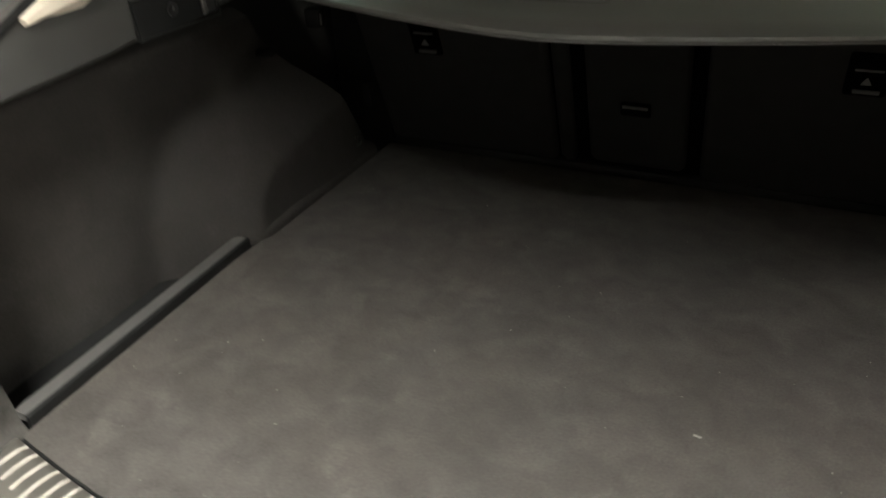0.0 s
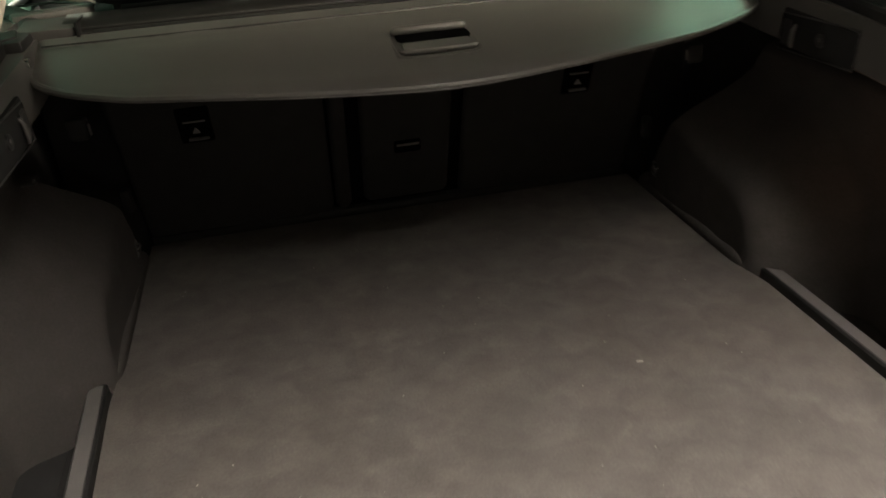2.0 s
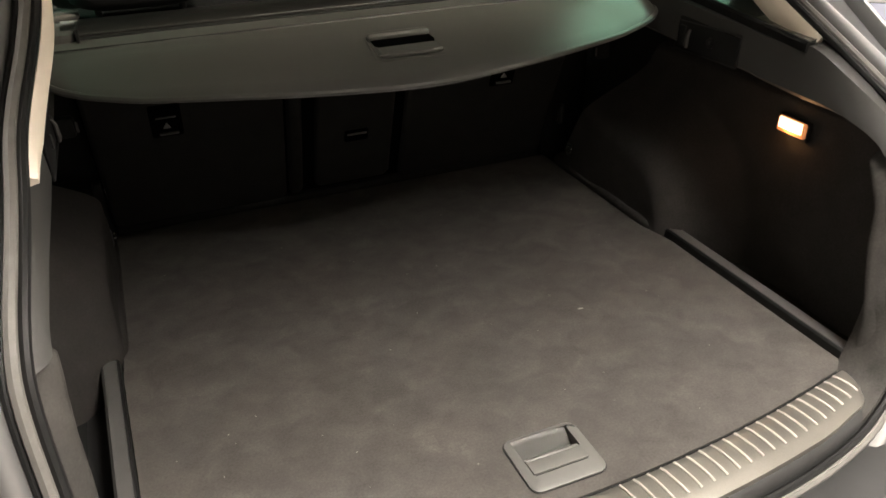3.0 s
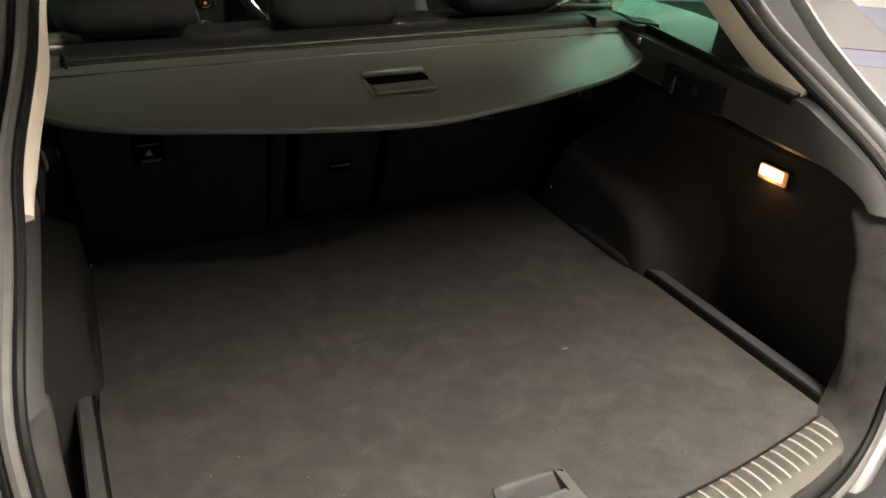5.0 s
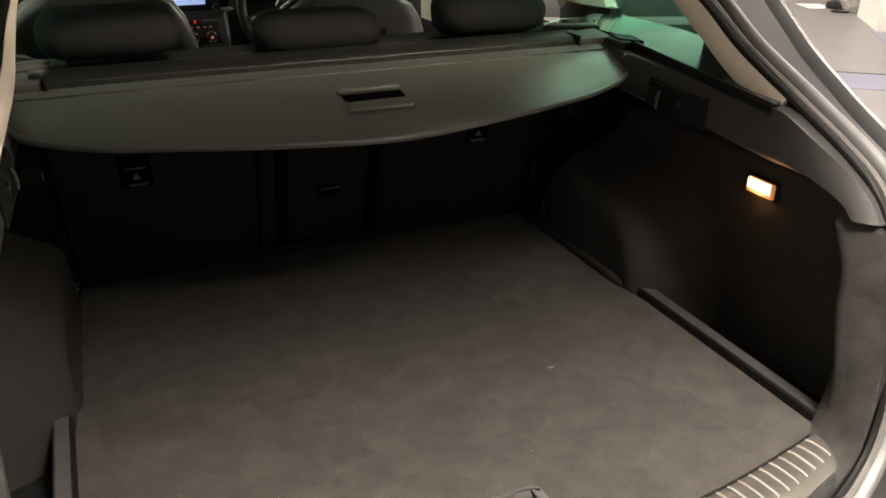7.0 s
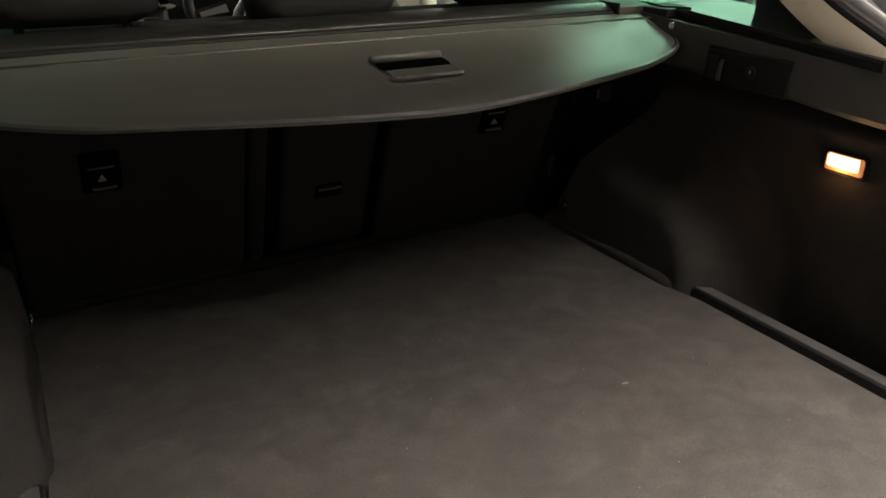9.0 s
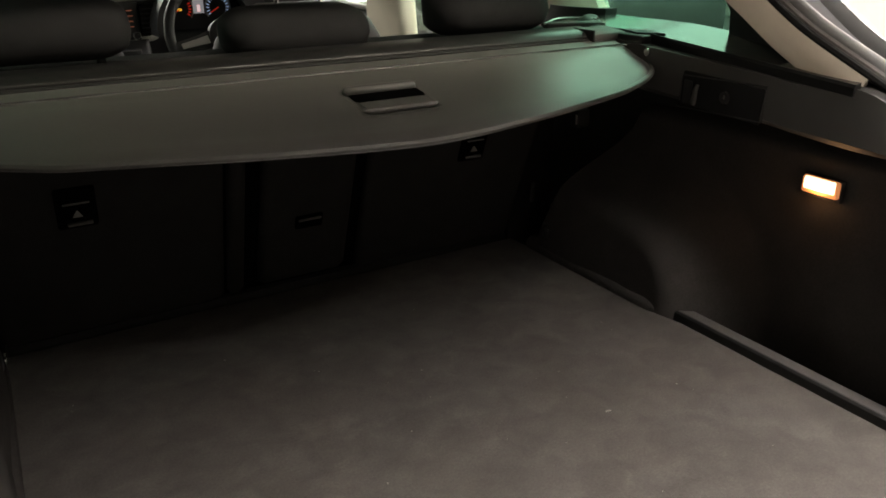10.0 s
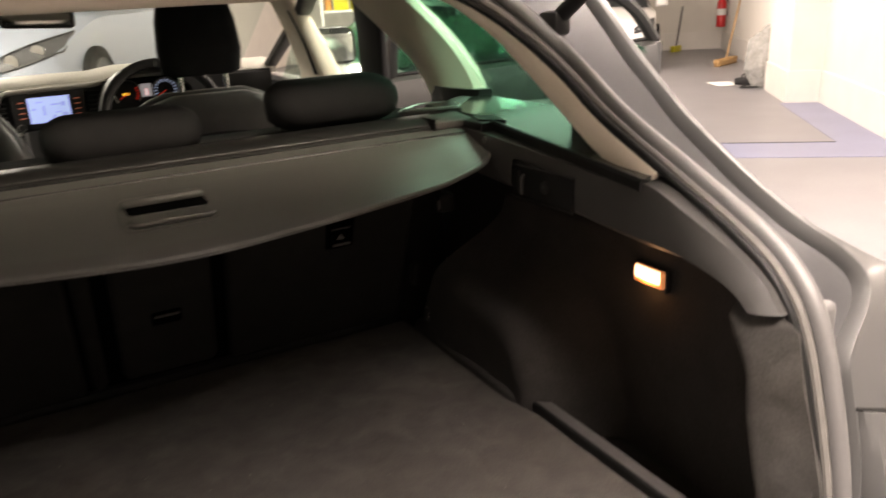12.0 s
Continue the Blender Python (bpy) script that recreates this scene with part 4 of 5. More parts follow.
# thin black slab painted in for the slot's shade
part("grip_pocket", loft([[on_cover(x + .004 * (1 - f), .730 + .024 * f, dz) for x, f in ((-.045, 0), (.042, 0), (.046, .3), (.046, 1), (-.048, 1), (-.050, .3))] for dz in (.001, .0026)]), VOID, grip, "black slab for the shade in the slot under the grip bar")
part("grip_floor", loft([[on_cover(x, y, dz) for y, dz in ((.730, .0020), (.722, .0022), (.703, .0030), (.703, .0005), (.730, .0005))] for x in (-.044, .044)]), COVER, grip)
part("grip_bar", loft([[on_cover(x, .759 + .0068 * r * math.cos(a), .0045 + .0062 * r * math.sin(a)) for a in np.linspace(0, 6.2832, 13)[:-1]] for x, r in ((-.053, .15), (-.051, .7), (-.047, 1), (.043, 1), (.047, .7), (.049, .15))]), COVER, grip)
part("grip_lip", loft([[on_cover(x, .700 + .0030 * r * math.cos(a) + .006 * (1 - r), .0034 + .0032 * r * math.sin(a)) for a in np.linspace(0, 6.2832, 11)[:-1]] for x, r in ((-.052, .15), (-.049, .7), (-.043, 1), (.042, 1), (.048, .7), (.051, .15))]), COVER, grip)
# cassette across the car
part("cassette", loft([[Vector((x, y, z)) for y, z in ((.886, 1.086), (.886, 1.100), (.895, 1.108), (.935, 1.113), (.950, 1.106), (.952, 1.075), (.90, 1.072))] for x in (-.47, -.465, .465, .47)]), CASSETTE, cover, "black plastic roller cassette")
part("roller_gap", tube([Vector((x, .8835, 1.0955)) for x in np.linspace(-.470, .470, 5)], .0032, 6), TETHER, cover, "dark slot where the vinyl leaves the roller")
# paler line painting in the lit front lip of the cassette
part("cassette_ridge", tube([Vector((x, .889, 1.1005)) for x in np.linspace(-.465, .465, 5)], .0018, 6), COVER, cover)
for s in (1, -1):
    part("cap_gap", rbox((s * .449, .902, 1.101), (.004, .06, .022), .001), RUBBER, cover)
    # driver's cap paler for the light on it, the other darker for shade
    part("end_cap", rbox((s * .490, .908, 1.0985), (.075, .062, .020), .005, m=pose(0, 0, 0, 5, 0, 0)), GREY if s > 0 else PANEL, cover)
    part("guide_pin", cyl((s * .497, .80, 1.082), (s * .522, .80, 1.082), .006), CHROME, cover)

# ---- rear seats ----
def back_y(z):
    return 1.147 - .386 * (z - .667)


def seat_back(x0, x1, z0, z1, name, bench):
    """A slab of the rear backrest between two widths, leaning."""
    cx, hx = (x0 + x1) / 2, (x1 - x0) / 2
    rings = []
    for z, g in ((z0, .006), (z0 + .012, 0), ((z0 + z1) / 2, 0), (z1 - .02, 0), (z1, .012)):
        rings.append(rring((cx, back_y(z) + .055, z), hx - g, .055 - g, .012, 3))
    return part(name, loft(rings), SEATBACK, bench)


bench = thing("rear_seat", (0, 1.1, .6), "black rear bench with upright split backrests and headrests", "rear seat")
seat_back(-.485, -.134, .655, 1.085, "backrest", bench)
seat_back(-.128, -.098, .66, 1.085, "backrest_strip", bench)
seat_back(-.072, .097, .668, 1.082, "armrest_hatch", bench)
seat_back(.121, .485, .655, 1.085, "backrest", bench)
# foam made near-black so the backrest gaps hold painted shade
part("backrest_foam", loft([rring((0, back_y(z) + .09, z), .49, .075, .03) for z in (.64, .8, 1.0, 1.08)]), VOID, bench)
part("seat_foot", rbox((0, 1.19, .64), (.97, .08, .04), .01), TETHER, bench)
part("backrest_top", loft([rring((x, 1.05, 1.083), .045, .018, .015, ax=(0, 1, 0), ay=(0, 0, 1)) for x in (-.485, -.3, 0, .3, .485)]), FABRIC, bench)
part("cushion", rbox((0, 1.42, .72), (1.1, .50, .18), .05, 3), FABRIC, bench)
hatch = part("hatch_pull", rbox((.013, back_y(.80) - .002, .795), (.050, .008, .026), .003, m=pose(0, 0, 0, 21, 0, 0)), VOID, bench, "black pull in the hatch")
part("pull_lip", rbox((.013, back_y(.80) - .008, .801), (.042, .006, .004), .001, m=pose(0, 0, 0, 21, 0, 0)), GREY, hatch)
for x in (-.350, .333):
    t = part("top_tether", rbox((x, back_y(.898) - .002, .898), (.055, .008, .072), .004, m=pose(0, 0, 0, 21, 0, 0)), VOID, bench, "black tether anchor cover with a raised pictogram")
    part("tether_bar", rbox((x, back_y(.905) - .008, .906), (.036, .003, .0022), .0008, m=pose(0, 0, 0, 21, 0, 0)), LATCH, t)
    part("tether_bar", rbox((x + .002, back_y(.872) - .009, .872), (.034, .005, .004), .001, m=pose(0, 0, 0, 21, 0, 0)), LATCH, t)
    part("tether_mark", cyl((x, back_y(.887) - .004, .887), (x, back_y(.887) - .010, .888), .0075, 3), LATCH, t)


def headrest(cx, cy, z0, z1, hw, parent, mat=FABRIC, posts=.065, depth=.055):
    rings = []
    for f, g, dy in ((0, .50, .006), (.03, .72, .005), (.09, .88, .003), (.20, .97, 0), (.45, 1.0, -.004), (.66, .98, 0), (.80, .92, .004), (.90, .82, .008), (.96, .68, .011), (1, .42, .014)):
        z = z0 + (z1 - z0) * f
        rings.append(rring((cx, cy + dy, z), hw - .030 * abs(2 * f - 1) ** 4, depth * g, .045, 6))
    h = part("headrest", loft(rings), mat, parent, smooth=60)
    for px in (-posts, posts):
        p = part("post", cyl((cx + px, cy, z0 - .06), (cx + px, cy, z0 + .01), .006), BLACK, h)
        part("guide", rbox((cx + px, cy, z0 - .022), (.032, .030, .016), .006), BLACK, h)


headrest(.328, 1.015, 1.104, 1.182, .114, bench)
headrest(-.008, 1.03, 1.090, 1.162, .114, bench)
headrest(-.352, 1.015, 1.110, 1.187, .106, bench)

# ---- front seats ----
def front_seat(cx, cy, drop):
    seat = thing("front_seat", (cx, cy, .5), "black cloth front seat with rounded shoulders and vinyl edges", "car seat", "front seats")
    rings = []
    for z, hx, hy, dy in ((.62, .23, .07, .10), (.75, .24, .075, .07), (.90, .235, .07, .03), (1.0, .215, .06, .01), (1.06, .195, .055, 0), (1.10, .168, .05, -.005), (1.125, .13, .04, -.008), (1.138, .09, .022, -.01)):
        rings.append(rring((cx, cy + dy, z - drop), hx, hy, min(hx, hy) * .95, 6))
    part("backrest", loft(rings), LEATHER, seat, "grey vinyl back shell", smooth=60)
    part("back_panel", loft([[Vector((cx + hx * f, cy + dy - .002 - hy * (1 - .25 * f * f), z - drop - .03 * f * f)) for f in np.linspace(-1, 1, 11)] + [Vector((cx + hx * f, cy + dy + .004 - hy * (1 - .25 * f * f), z - drop - .03 * f * f)) for f in np.linspace(1, -1, 11)] for z, hx, hy, dy in ((.64, .20, .07, .10), (.75, .21, .075, .07), (.90, .205, .07, .03), (1.0, .185, .06, .01), (1.05, .165, .055, 0))]), FABRIC, seat, smooth=60)
    rings = []
    for z, hx, hy, dy in ((.62, .235, .05, .16), (.75, .245, .055, .13), (.90, .242, .05, .09), (1.0, .222, .045, .07), (1.06, .203, .04, .06), (1.10, .178, .036, .05), (1.128, .14, .03, .045), (1.143, .10, .016, .04)):
        rings.append(rring((cx, cy + dy, z - drop), hx, hy, min(hx, hy) * .95, 6))
    part("bolster", loft(rings), LEATHER, seat, "grey vinyl seat edge", smooth=60)
    part("cushion", rbox((cx, cy + .38, .60), (.50, .52, .16), .05, 3), FABRIC, seat)
    h = part("headrest", loft([rring((cx, cy + .03 + dy, z), hx, hy, .035, 5) for z, hx, hy, dy in ((1.150, .075, .03, 0), (1.158, .092, .042, 0), (1.21, .098, .05, 0), (1.28, .092, .048, .005), (1.33, .080, .04, .01), (1.342, .06, .022, .01))]), FABRIC, seat, smooth=60)
    for px in (-.055, .055):
        part("post", cyl((cx + px, cy + .03, 1.06), (cx + px, cy + .03, 1.16), .0065), CHROME, h)
    part("headrest_button", cyl((cx - .098, cy + .03, 1.185), (cx - .106, cy + .03, 1.185), .010), BLACK, h)
    return seat


front_seat(.262, 1.70, .030)
front_seat(-.365, 1.70, 0)

# ---- dashboard ----
dash = thing("dashboard", (0, 2.75, .9), "black dashboard with a pale lit top, screen, vents and dials", "dashboard")
DPROF = [(2.70, .60), (2.68, .80), (2.655, .93), (2.650, .95), (2.648, 1.075), (2.66, 1.092)]
TPROF = [(2.655, 1.088), (2.675, 1.103), (2.80, 1.118), (3.0, 1.105), (3.12, 1.07)]
part("fascia", solid([[Vector((x, y + .05 * (x / .66) ** 2 * -1, z)) for y, z in DPROF] for x in np.linspace(-.68, .68, 21)], (0, .05, 0)), BLACK, dash)
part("dash_top", solid([[Vector((x, y + .05 * (x / .66) ** 2 * -1, z + .012 * step(.08, .16, x) * (1 - step(.44, .52, x)))) for y, z in TPROF] for x in np.linspace(-.70, .70, 35)], (0, 0, -.02)), DASH, dash, "pale grained dashboard top")
part("fascia_trim", tube(smooth_path([(-.60, 2.60, .985), (-.40, 2.625, 1.0), (-.235, 2.640, 1.03), (-.20, 2.640, 1.072), (-.10, 2.640, 1.078), (.06, 2.640, 1.080), (.112, 2.640, 1.078), (.10, 2.640, .965), (.02, 2.640, .948), (-.16, 2.640, .945), (-.24, 2.640, .955)], 5), .009, 8), BRIGHT_TRIM, dash, "satin silver trim line")
scr = part("screen_unit", rbox((-.068, 2.640, 1.008), (.225, .02, .125), .006), BLACK, dash)
part("screen", rbox((-.0705, 2.629, 1.014), (.126, .003, .084), .001), SCREEN_GLOW, scr, "lit touch screen with a pale map")
rnd = random.Random(3)
MAPGREY = glow("screen_marks", (.30, .40, .62), .7)
for x, z, w, h in ((-.118, 1.018, .012, .006), (-.088, 1.012, .006, .03), (-.05, 1.03, .03, .004), (-.028, 1.03, .012, .014), (-.06, .990, .010, .010), (-.026, .993, .016, .016), (-.10, 1.040, .02, .003), (-.045, 1.004, .018, .003)):
    part("screen_mark", rbox((x, 2.6268, z), (w, .001, h), 0), MAPGREY, scr, smooth=0)
for k in range(4):
    for x in (-.152, .016):
        part("button_bar", rbox((x, 2.628, 1.043 - .017 * k), (.018, .003, .003), .001), AMBER_GLOW, scr)
for x in (-.162, .026):
    kn = part("knob", cyl((x, 2.632, .965), (x, 2.606, .965), .013, 20), CHROME, scr)
    part("knob_face", cyl((x, 2.607, .965), (x, 2.604, .965), .010, 20), BLACK, kn)
for cx, w in ((-.215, .045), (.075, .055)):
    v = part("air_vent", rbox((cx, 2.643, 1.015), (w, .016, .09), .006), RUBBER, dash)
    for k in range(5):
        part("slat", rbox((cx, 2.633, .985 + .015 * k), (w - .008, .012, .003), .001, m=pose(0, 0, 0, 20, 0, 0)), BLACK, v)
# centre stack and climate panel
stack = part("stack_body", loft([rring((-.05, y, z), .115, .05, .02) for y, z in ((2.66, .95), (2.63, .90), (2.60, .84), (2.58, .76), (2.52, .66))]), BLACK, dash)
cl = part("climate_panel", rbox((-.045, 2.570, .885), (.145, .02, .085), .006, m=pose(0, 0, 0, -15, 0, 0)), RUBBER, stack)
part("hazard_mark", loft([[Vector((-.060 + dx, 2.553 + .0006 * i, .925 + dz)) for dx, dz in ((-.007, -.006), (.007, -.006), (0, .007))] for i in (0, 1)]), RED_GLOW, cl, "red warning triangle", smooth=0)
part("climate_strip", rbox((-.005, 2.556, .925), (.06, .004, .004), .001), GREY, cl)
for x in (-.072, -.008):
    k = part("dial_knob", cyl((x, 2.566, .873), (x, 2.540, .868), .017, 20), BLACK, cl)
    part("dial_ring", tube([Vector((x + .018 * math.cos(a), 2.543, .869 + .018 * math.sin(a))) for a in np.linspace(0, 6.2832, 21)], .0022, 6), CHROME, k)
    part("dial_light", cyl((x, 2.541, .868), (x, 2.5385, .868), .006, 12), RED_GLOW if x < -.05 else AMBER_GLOW, k)
for k in range(5):
    part("button_bar", rbox((-.095 + .022 * k, 2.558, .903), (.008, .003, .003), .001), AMBER_GLOW, cl)
cons = thing("centre_console", (-.05, 2.25, .6), "black centre console with a gear lever", "console")
part("console", rbox((-.05, 2.15, .60), (.22, .85, .22), .04, 3), BLACK, cons)
lv = part("gear_lever", cyl((-.05, 2.36, .70), (-.045, 2.34, .80), .012, 12), BLACK, cons)
part("lever_knob", rbox((-.045, 2.335, .815), (.045, .05, .07), .018, 3), LEATHER, lv)
part("lever_ring", tube([Vector((-.047 + .02 * math.cos(a), 2.342 + .02 * math.sin(a), .778)) for a in np.linspace(0, 6.2832, 17)], .003, 6), CHROME, lv)
# instrument cluster
part("instrument_hood", loft([[Vector((.245 + w * math.cos(a), y, .985 + h * math.sin(a))) for a in np.linspace(-.15, math.pi + .15, 19)] + [Vector((.245 + (w - .016) * math.cos(a), y, .985 + (h - .014) * math.sin(a))) for a in np.linspace(math.pi + .15, -.15, 19)] for y, w, h in ((2.54, .165, .155), (2.62, .17, .155), (2.72, .17, .14))]), BLACK, dash)
part("dial_plate", rbox((.245, 2.635, 1.03), (.29, .01, .12), .01), RUBBER, dash)
for x, m in ((.178, RED_GLOW), (.305, DIAL_GLOW)):
    d = part("dial", tube([Vector((x + .044 * math.cos(a), 2.627, 1.04 + .044 * math.sin(a))) for a in np.linspace(-.7, 3.84, 25)], .002, 6), SATIN, dash)
    for a in (np.linspace(-.6, 3.74, 15) if m is DIAL_GLOW else np.linspace(-.6, .5, 5)):
        part("tick", rbox((x + .034 * math.cos(a), 2.6275, 1.04 + .034 * math.sin(a)), (.010, .001, .0035), 0, m=pose(0, 0, 0, 0, -math.degrees(a), 0)), DIAL_GLOW if m is DIAL_GLOW else RED_GLOW, d, smooth=0)
    part("needle", rbox((x - .012, 2.626, 1.032), (.034, .001, .003), 0, m=pose(0, 0, 0, 0, -30, 0)), RED_GLOW, d, smooth=0)
part("fuel_mark", rbox((.172, 2.6265, 1.038), (.022, .001, .008), 0), glow("yellow_light", (1, .55, .05), .9), dash, smooth=0)
part("trip_display", rbox((.240, 2.628, 1.046), (.036, .002, .045), .001), glow("display_glow", (.35, .35, .36), .5), dash)
part("display_mark", rbox((.240, 2.6265, 1.040), (.010, .001, .022), 0), glow("pale_mark", (.9, .6, .6), .8), dash, smooth=0)

# ---- steering wheel ----
W = Matrix.Translation((.245, 2.30, .985)) @ pose(0, 0, 0, -22, 0, 0)
sw = thing("steering_wheel", (.245, 2.36, .93), "black leather steering wheel with satin spokes", "steering wheel")
part("rim", loft([[W @ Vector(((.178 + .016 * math.cos(b)) * math.cos(a), .013 * math.sin(b), (.178 + .016 * math.cos(b)) * math.sin(a) * (1 if math.sin(a) > -.8 else .97))) for b in np.linspace(0, 6.2832, 11)[:-1]] for a in np.linspace(0, 6.2832, 49)], caps=False), BLACK, sw)
part("rim_insert", tube([W @ Vector((.166 * math.cos(a), -.010, .166 * math.sin(a))) for a in np.linspace(3.5, 5.9, 30)], .005, 8), CHROME, sw)
part("hub", loft([[W @ Vector((hx * math.cos(a) ** 1, dy, hz * math.sin(a) - .005)) for a in np.linspace(0, 6.2832, 21)[:-1]] for dy, hx, hz in ((.03, .05, .05), (0, .07, .06), (-.018, .065, .055), (-.024, .045, .04))]), BLACK, sw)
part("hub_badge", cyl(W @ Vector((0, -.020, 0)), W @ Vector((0, -.028, 0)), .018, 16), SATIN, sw)
for a in (3.35, 6.07, 4.712):
    d = Vector((math.cos(a), 0, math.sin(a)))
    t = Vector((-d.z, 0, d.x))
    sp = part("spoke", loft([[W @ (d * r + t * w * q + Vector((0, o, 0))) for q, o in ((-1, -.012), (1, -.012), (1, .006), (-1, .006))] for r, w in ((.055, .026), (.10, .020), (.168, .017))]), BLACK, sw)
    part("spoke_trim", loft([[W @ (d * r + t * w * q + Vector((0, o, 0))) for q, o in ((-1, -.015), (1, -.015), (1, -.010), (-1, -.010))] for r, w in ((.07, .012), (.10, .010), (.155, .008))]), SATIN, sp)
part("column", cyl((.245, 2.34, .965), (.245, 2.62, .90), .045, 16), BLACK, sw)

# ---- garage ----
def gbox(u0, u1, v0, v1, z0, z1, r=0.0, bm=None):
    return rbox(garage((u0 + u1) / 2, (v0 + v1) / 2, (z0 + z1) / 2), (v1 - v0, u1 - u0, z1 - z0), r, m=pose(0, 0, 0, 0, 0, GARAGE_TURN), bm=bm)


U0, U1, V0, V1 = -6.0, 16.3, -7.0, 2.30
V2, UC = 6.0, 4.0  # unseen walls set wider behind the car to cut bounced light
solo("ground", gbox(U0 - .2, U1 + .2, V0 - .2, V2 + .2, -.1, 0), FLOOR_GREY, "smooth grey resin garage floor", "floor", "structure", smooth=0)
b = gbox(6.37, 8.60, 1.89, V1 - .001, 0, .003)
gbox(5.80, 6.37, -1.0, V1 - .001, 0, .003, bm=b)
solo("floor_border", b, FLOOR_BLUE, "blue painted border along the garage wall", "floor marking", "structure", smooth=0)
b = gbox(6.375, 6.39, .2, 1.885, .001, .005)
solo("floor_joint", b, BLACK, "dark narrow joint across the garage floor", "floor joint", "structure", smooth=0)
solo("wall_east", gbox(UC, U1 + .2, V1, V1 + .2, 0, CEIL), WHITE_WALL, "white painted garage side wall", "wall", "structure", smooth=0)
solo("wall_return", gbox(UC, UC + .2, V1 + .2, V2 + .2, 0, CEIL), WHITE_WALL, "white painted return wall, unseen, where the garage is widened", "wall", "structure", smooth=0)
solo("wall_far_east", gbox(U0 - .2, UC, V2, V2 + .2, 0, CEIL), WHITE_WALL, "white painted garage wall", "wall", "structure", smooth=0)
solo("wall_west", gbox(U0 - .2, U1 + .2, V0 - .2, V0, 0, CEIL), WHITE_WALL, "white painted garage wall", "wall", "structure", smooth=0)
solo("wall_north", gbox(U1, U1 + .2, V0, V1, 0, CEIL), WHITE_WALL, "white painted garage end wall", "wall", "structure", smooth=0)
solo("wall_south", gbox(U0 - .2, U0, V0, V2, 0, CEIL), WHITE_WALL, "white painted garage wall behind the open car", "wall", "structure", smooth=0)
solo("ceiling", gbox(U0 - .2, U1 + .2, V0 - .2, V2 + .2, CEIL, CEIL + .1), WHITE_WALL, "white garage ceiling", "ceiling", "structure", smooth=0)
solo("wall_column", gbox(8.62, 9.75, 1.96, V1 + .01, 0, CEIL), WHITE_WALL, "white boxed column on the garage wall", "column", "structure", smooth=0)
b = gbox(UC + .001, 8.60, V1 - .02, V1 + .01, 0, .34)
gbox(8.60, 9.77, 1.94, V1, 0, .34, bm=b)
gbox(9.77, U1, V1 - .02, V1 + .01, 0, .34, bm=b)
gbox(U1 - .02, U1 + .01, V0, V1, 0, .34, bm=b)
solo("baseboard", b, SKIRT, "white boxed skirting along the garage walls", "skirting", "structure", smooth=0)
for u, v, watts in STRIPS:
    lp = thing("added_strip_light", garage(u, v, 2.40), "white strip light out of view, added to brighten garage and car", "ceiling light", "strip lights")
    part("batten", gbox(u - .6, u + .6, v - .04, v + .04, 2.38, 2.44, .008), SKIRT, lp)
    part("diffuser", gbox(u - .58, u + .58, v - .03, v + .03, 2.35, 2.38, .01), PANEL_GLOW, lp)
    for o in (-.45, .45):
        part("hanger", cyl(garage(u + o, v, 2.43), garage(u + o, v, CEIL), .006, 8), SKIRT, lp)
# housings for the unseen panels that light cover, shelves and floor
for u, v, watts, wide, long in PANELS:
    lp = thing("unseen_ceiling_light", garage(u, v, CEIL), "flat framed ceiling panel out of view, placed to light car and garage", "ceiling light", "ceiling lights")
    part("frame", gbox(u - long / 2 - .04, u + long / 2 + .04, v - wide / 2 - .04, v + wide / 2 + .04, CEIL - .03, CEIL + .001, .004), SKIRT, lp)
    part("diffuser", gbox(u - long / 2, u + long / 2, v - wide / 2, v + wide / 2, CEIL - .034, CEIL - .028), PANEL_GLOW, lp)
# fire extinguisher on the end wall side
P = garage(15.7, V1 - .12, -.05)
ex = thing("fire_extinguisher", P + Vector((0, 0, .55)), "red fire extinguisher hung on the white wall", "fire extinguisher")
part("cylinder", loft([[P + Vector((r * math.cos(a), r * math.sin(a), z)) for a in np.linspace(0, 6.2832, 17)[:-1]] for z, r in ((.50, .07), (.51, .085), (.95, .085), (1.0, .06), (1.03, .03))]), RED, ex)
part("label_band", cyl(P + Vector((0, 0, .72)), P + Vector((0, 0, .84)), .0865, 20), PAPER, ex, "pale label band")
part("valve", rbox(P + Vector((0, 0, 1.06)), (.06, .06, .07), .01), BLACK, ex)
part("hose", tube(smooth_path([P + Vector((.03, 0, 1.06)), P + Vector((.10, -.06, .95)), P + Vector((.10, -.06, .70))], 5), .012, 8), BLACK, ex)


def broom(p, lean, headmat, stick, size, label):
    br = thing("broom", p, label, "broom", "brooms")
    d = Vector(lean)
    part("handle", cyl(p + Vector((0, 0, .07)), p + d, .014, 10), stick, br)
    part("head", rbox(p + Vector((0, 0, .08)), size, .01, m=pose(0, 0, 0, 0, 0, GARAGE_TURN + 60)), headmat, br)
    part("bristles", rbox(p + Vector((0, 0, .03)), (size[0] * .96, size[1] * .9, .06), .008, m=pose(0, 0, 0, 0, 0, GARAGE_TURN + 60)), headmat, br)


broom(garage(13.0, 1.93), garage(.5, .30, 1.35), PINE, PINE, (.75, .10, .06), "wooden broom leaning on the white wall")
broom(garage(15.9, 1.38), garage(.25, .12, .85), YELLOW, BLACK, (.32, .09, .07), "small yellow broom standing by the end wall")
# clutter by the column
P = garage(10.08, 2.0)
bag = bmesh.new()
bmesh.ops.create_icosphere(bag, subdivisions=4, radius=.36)
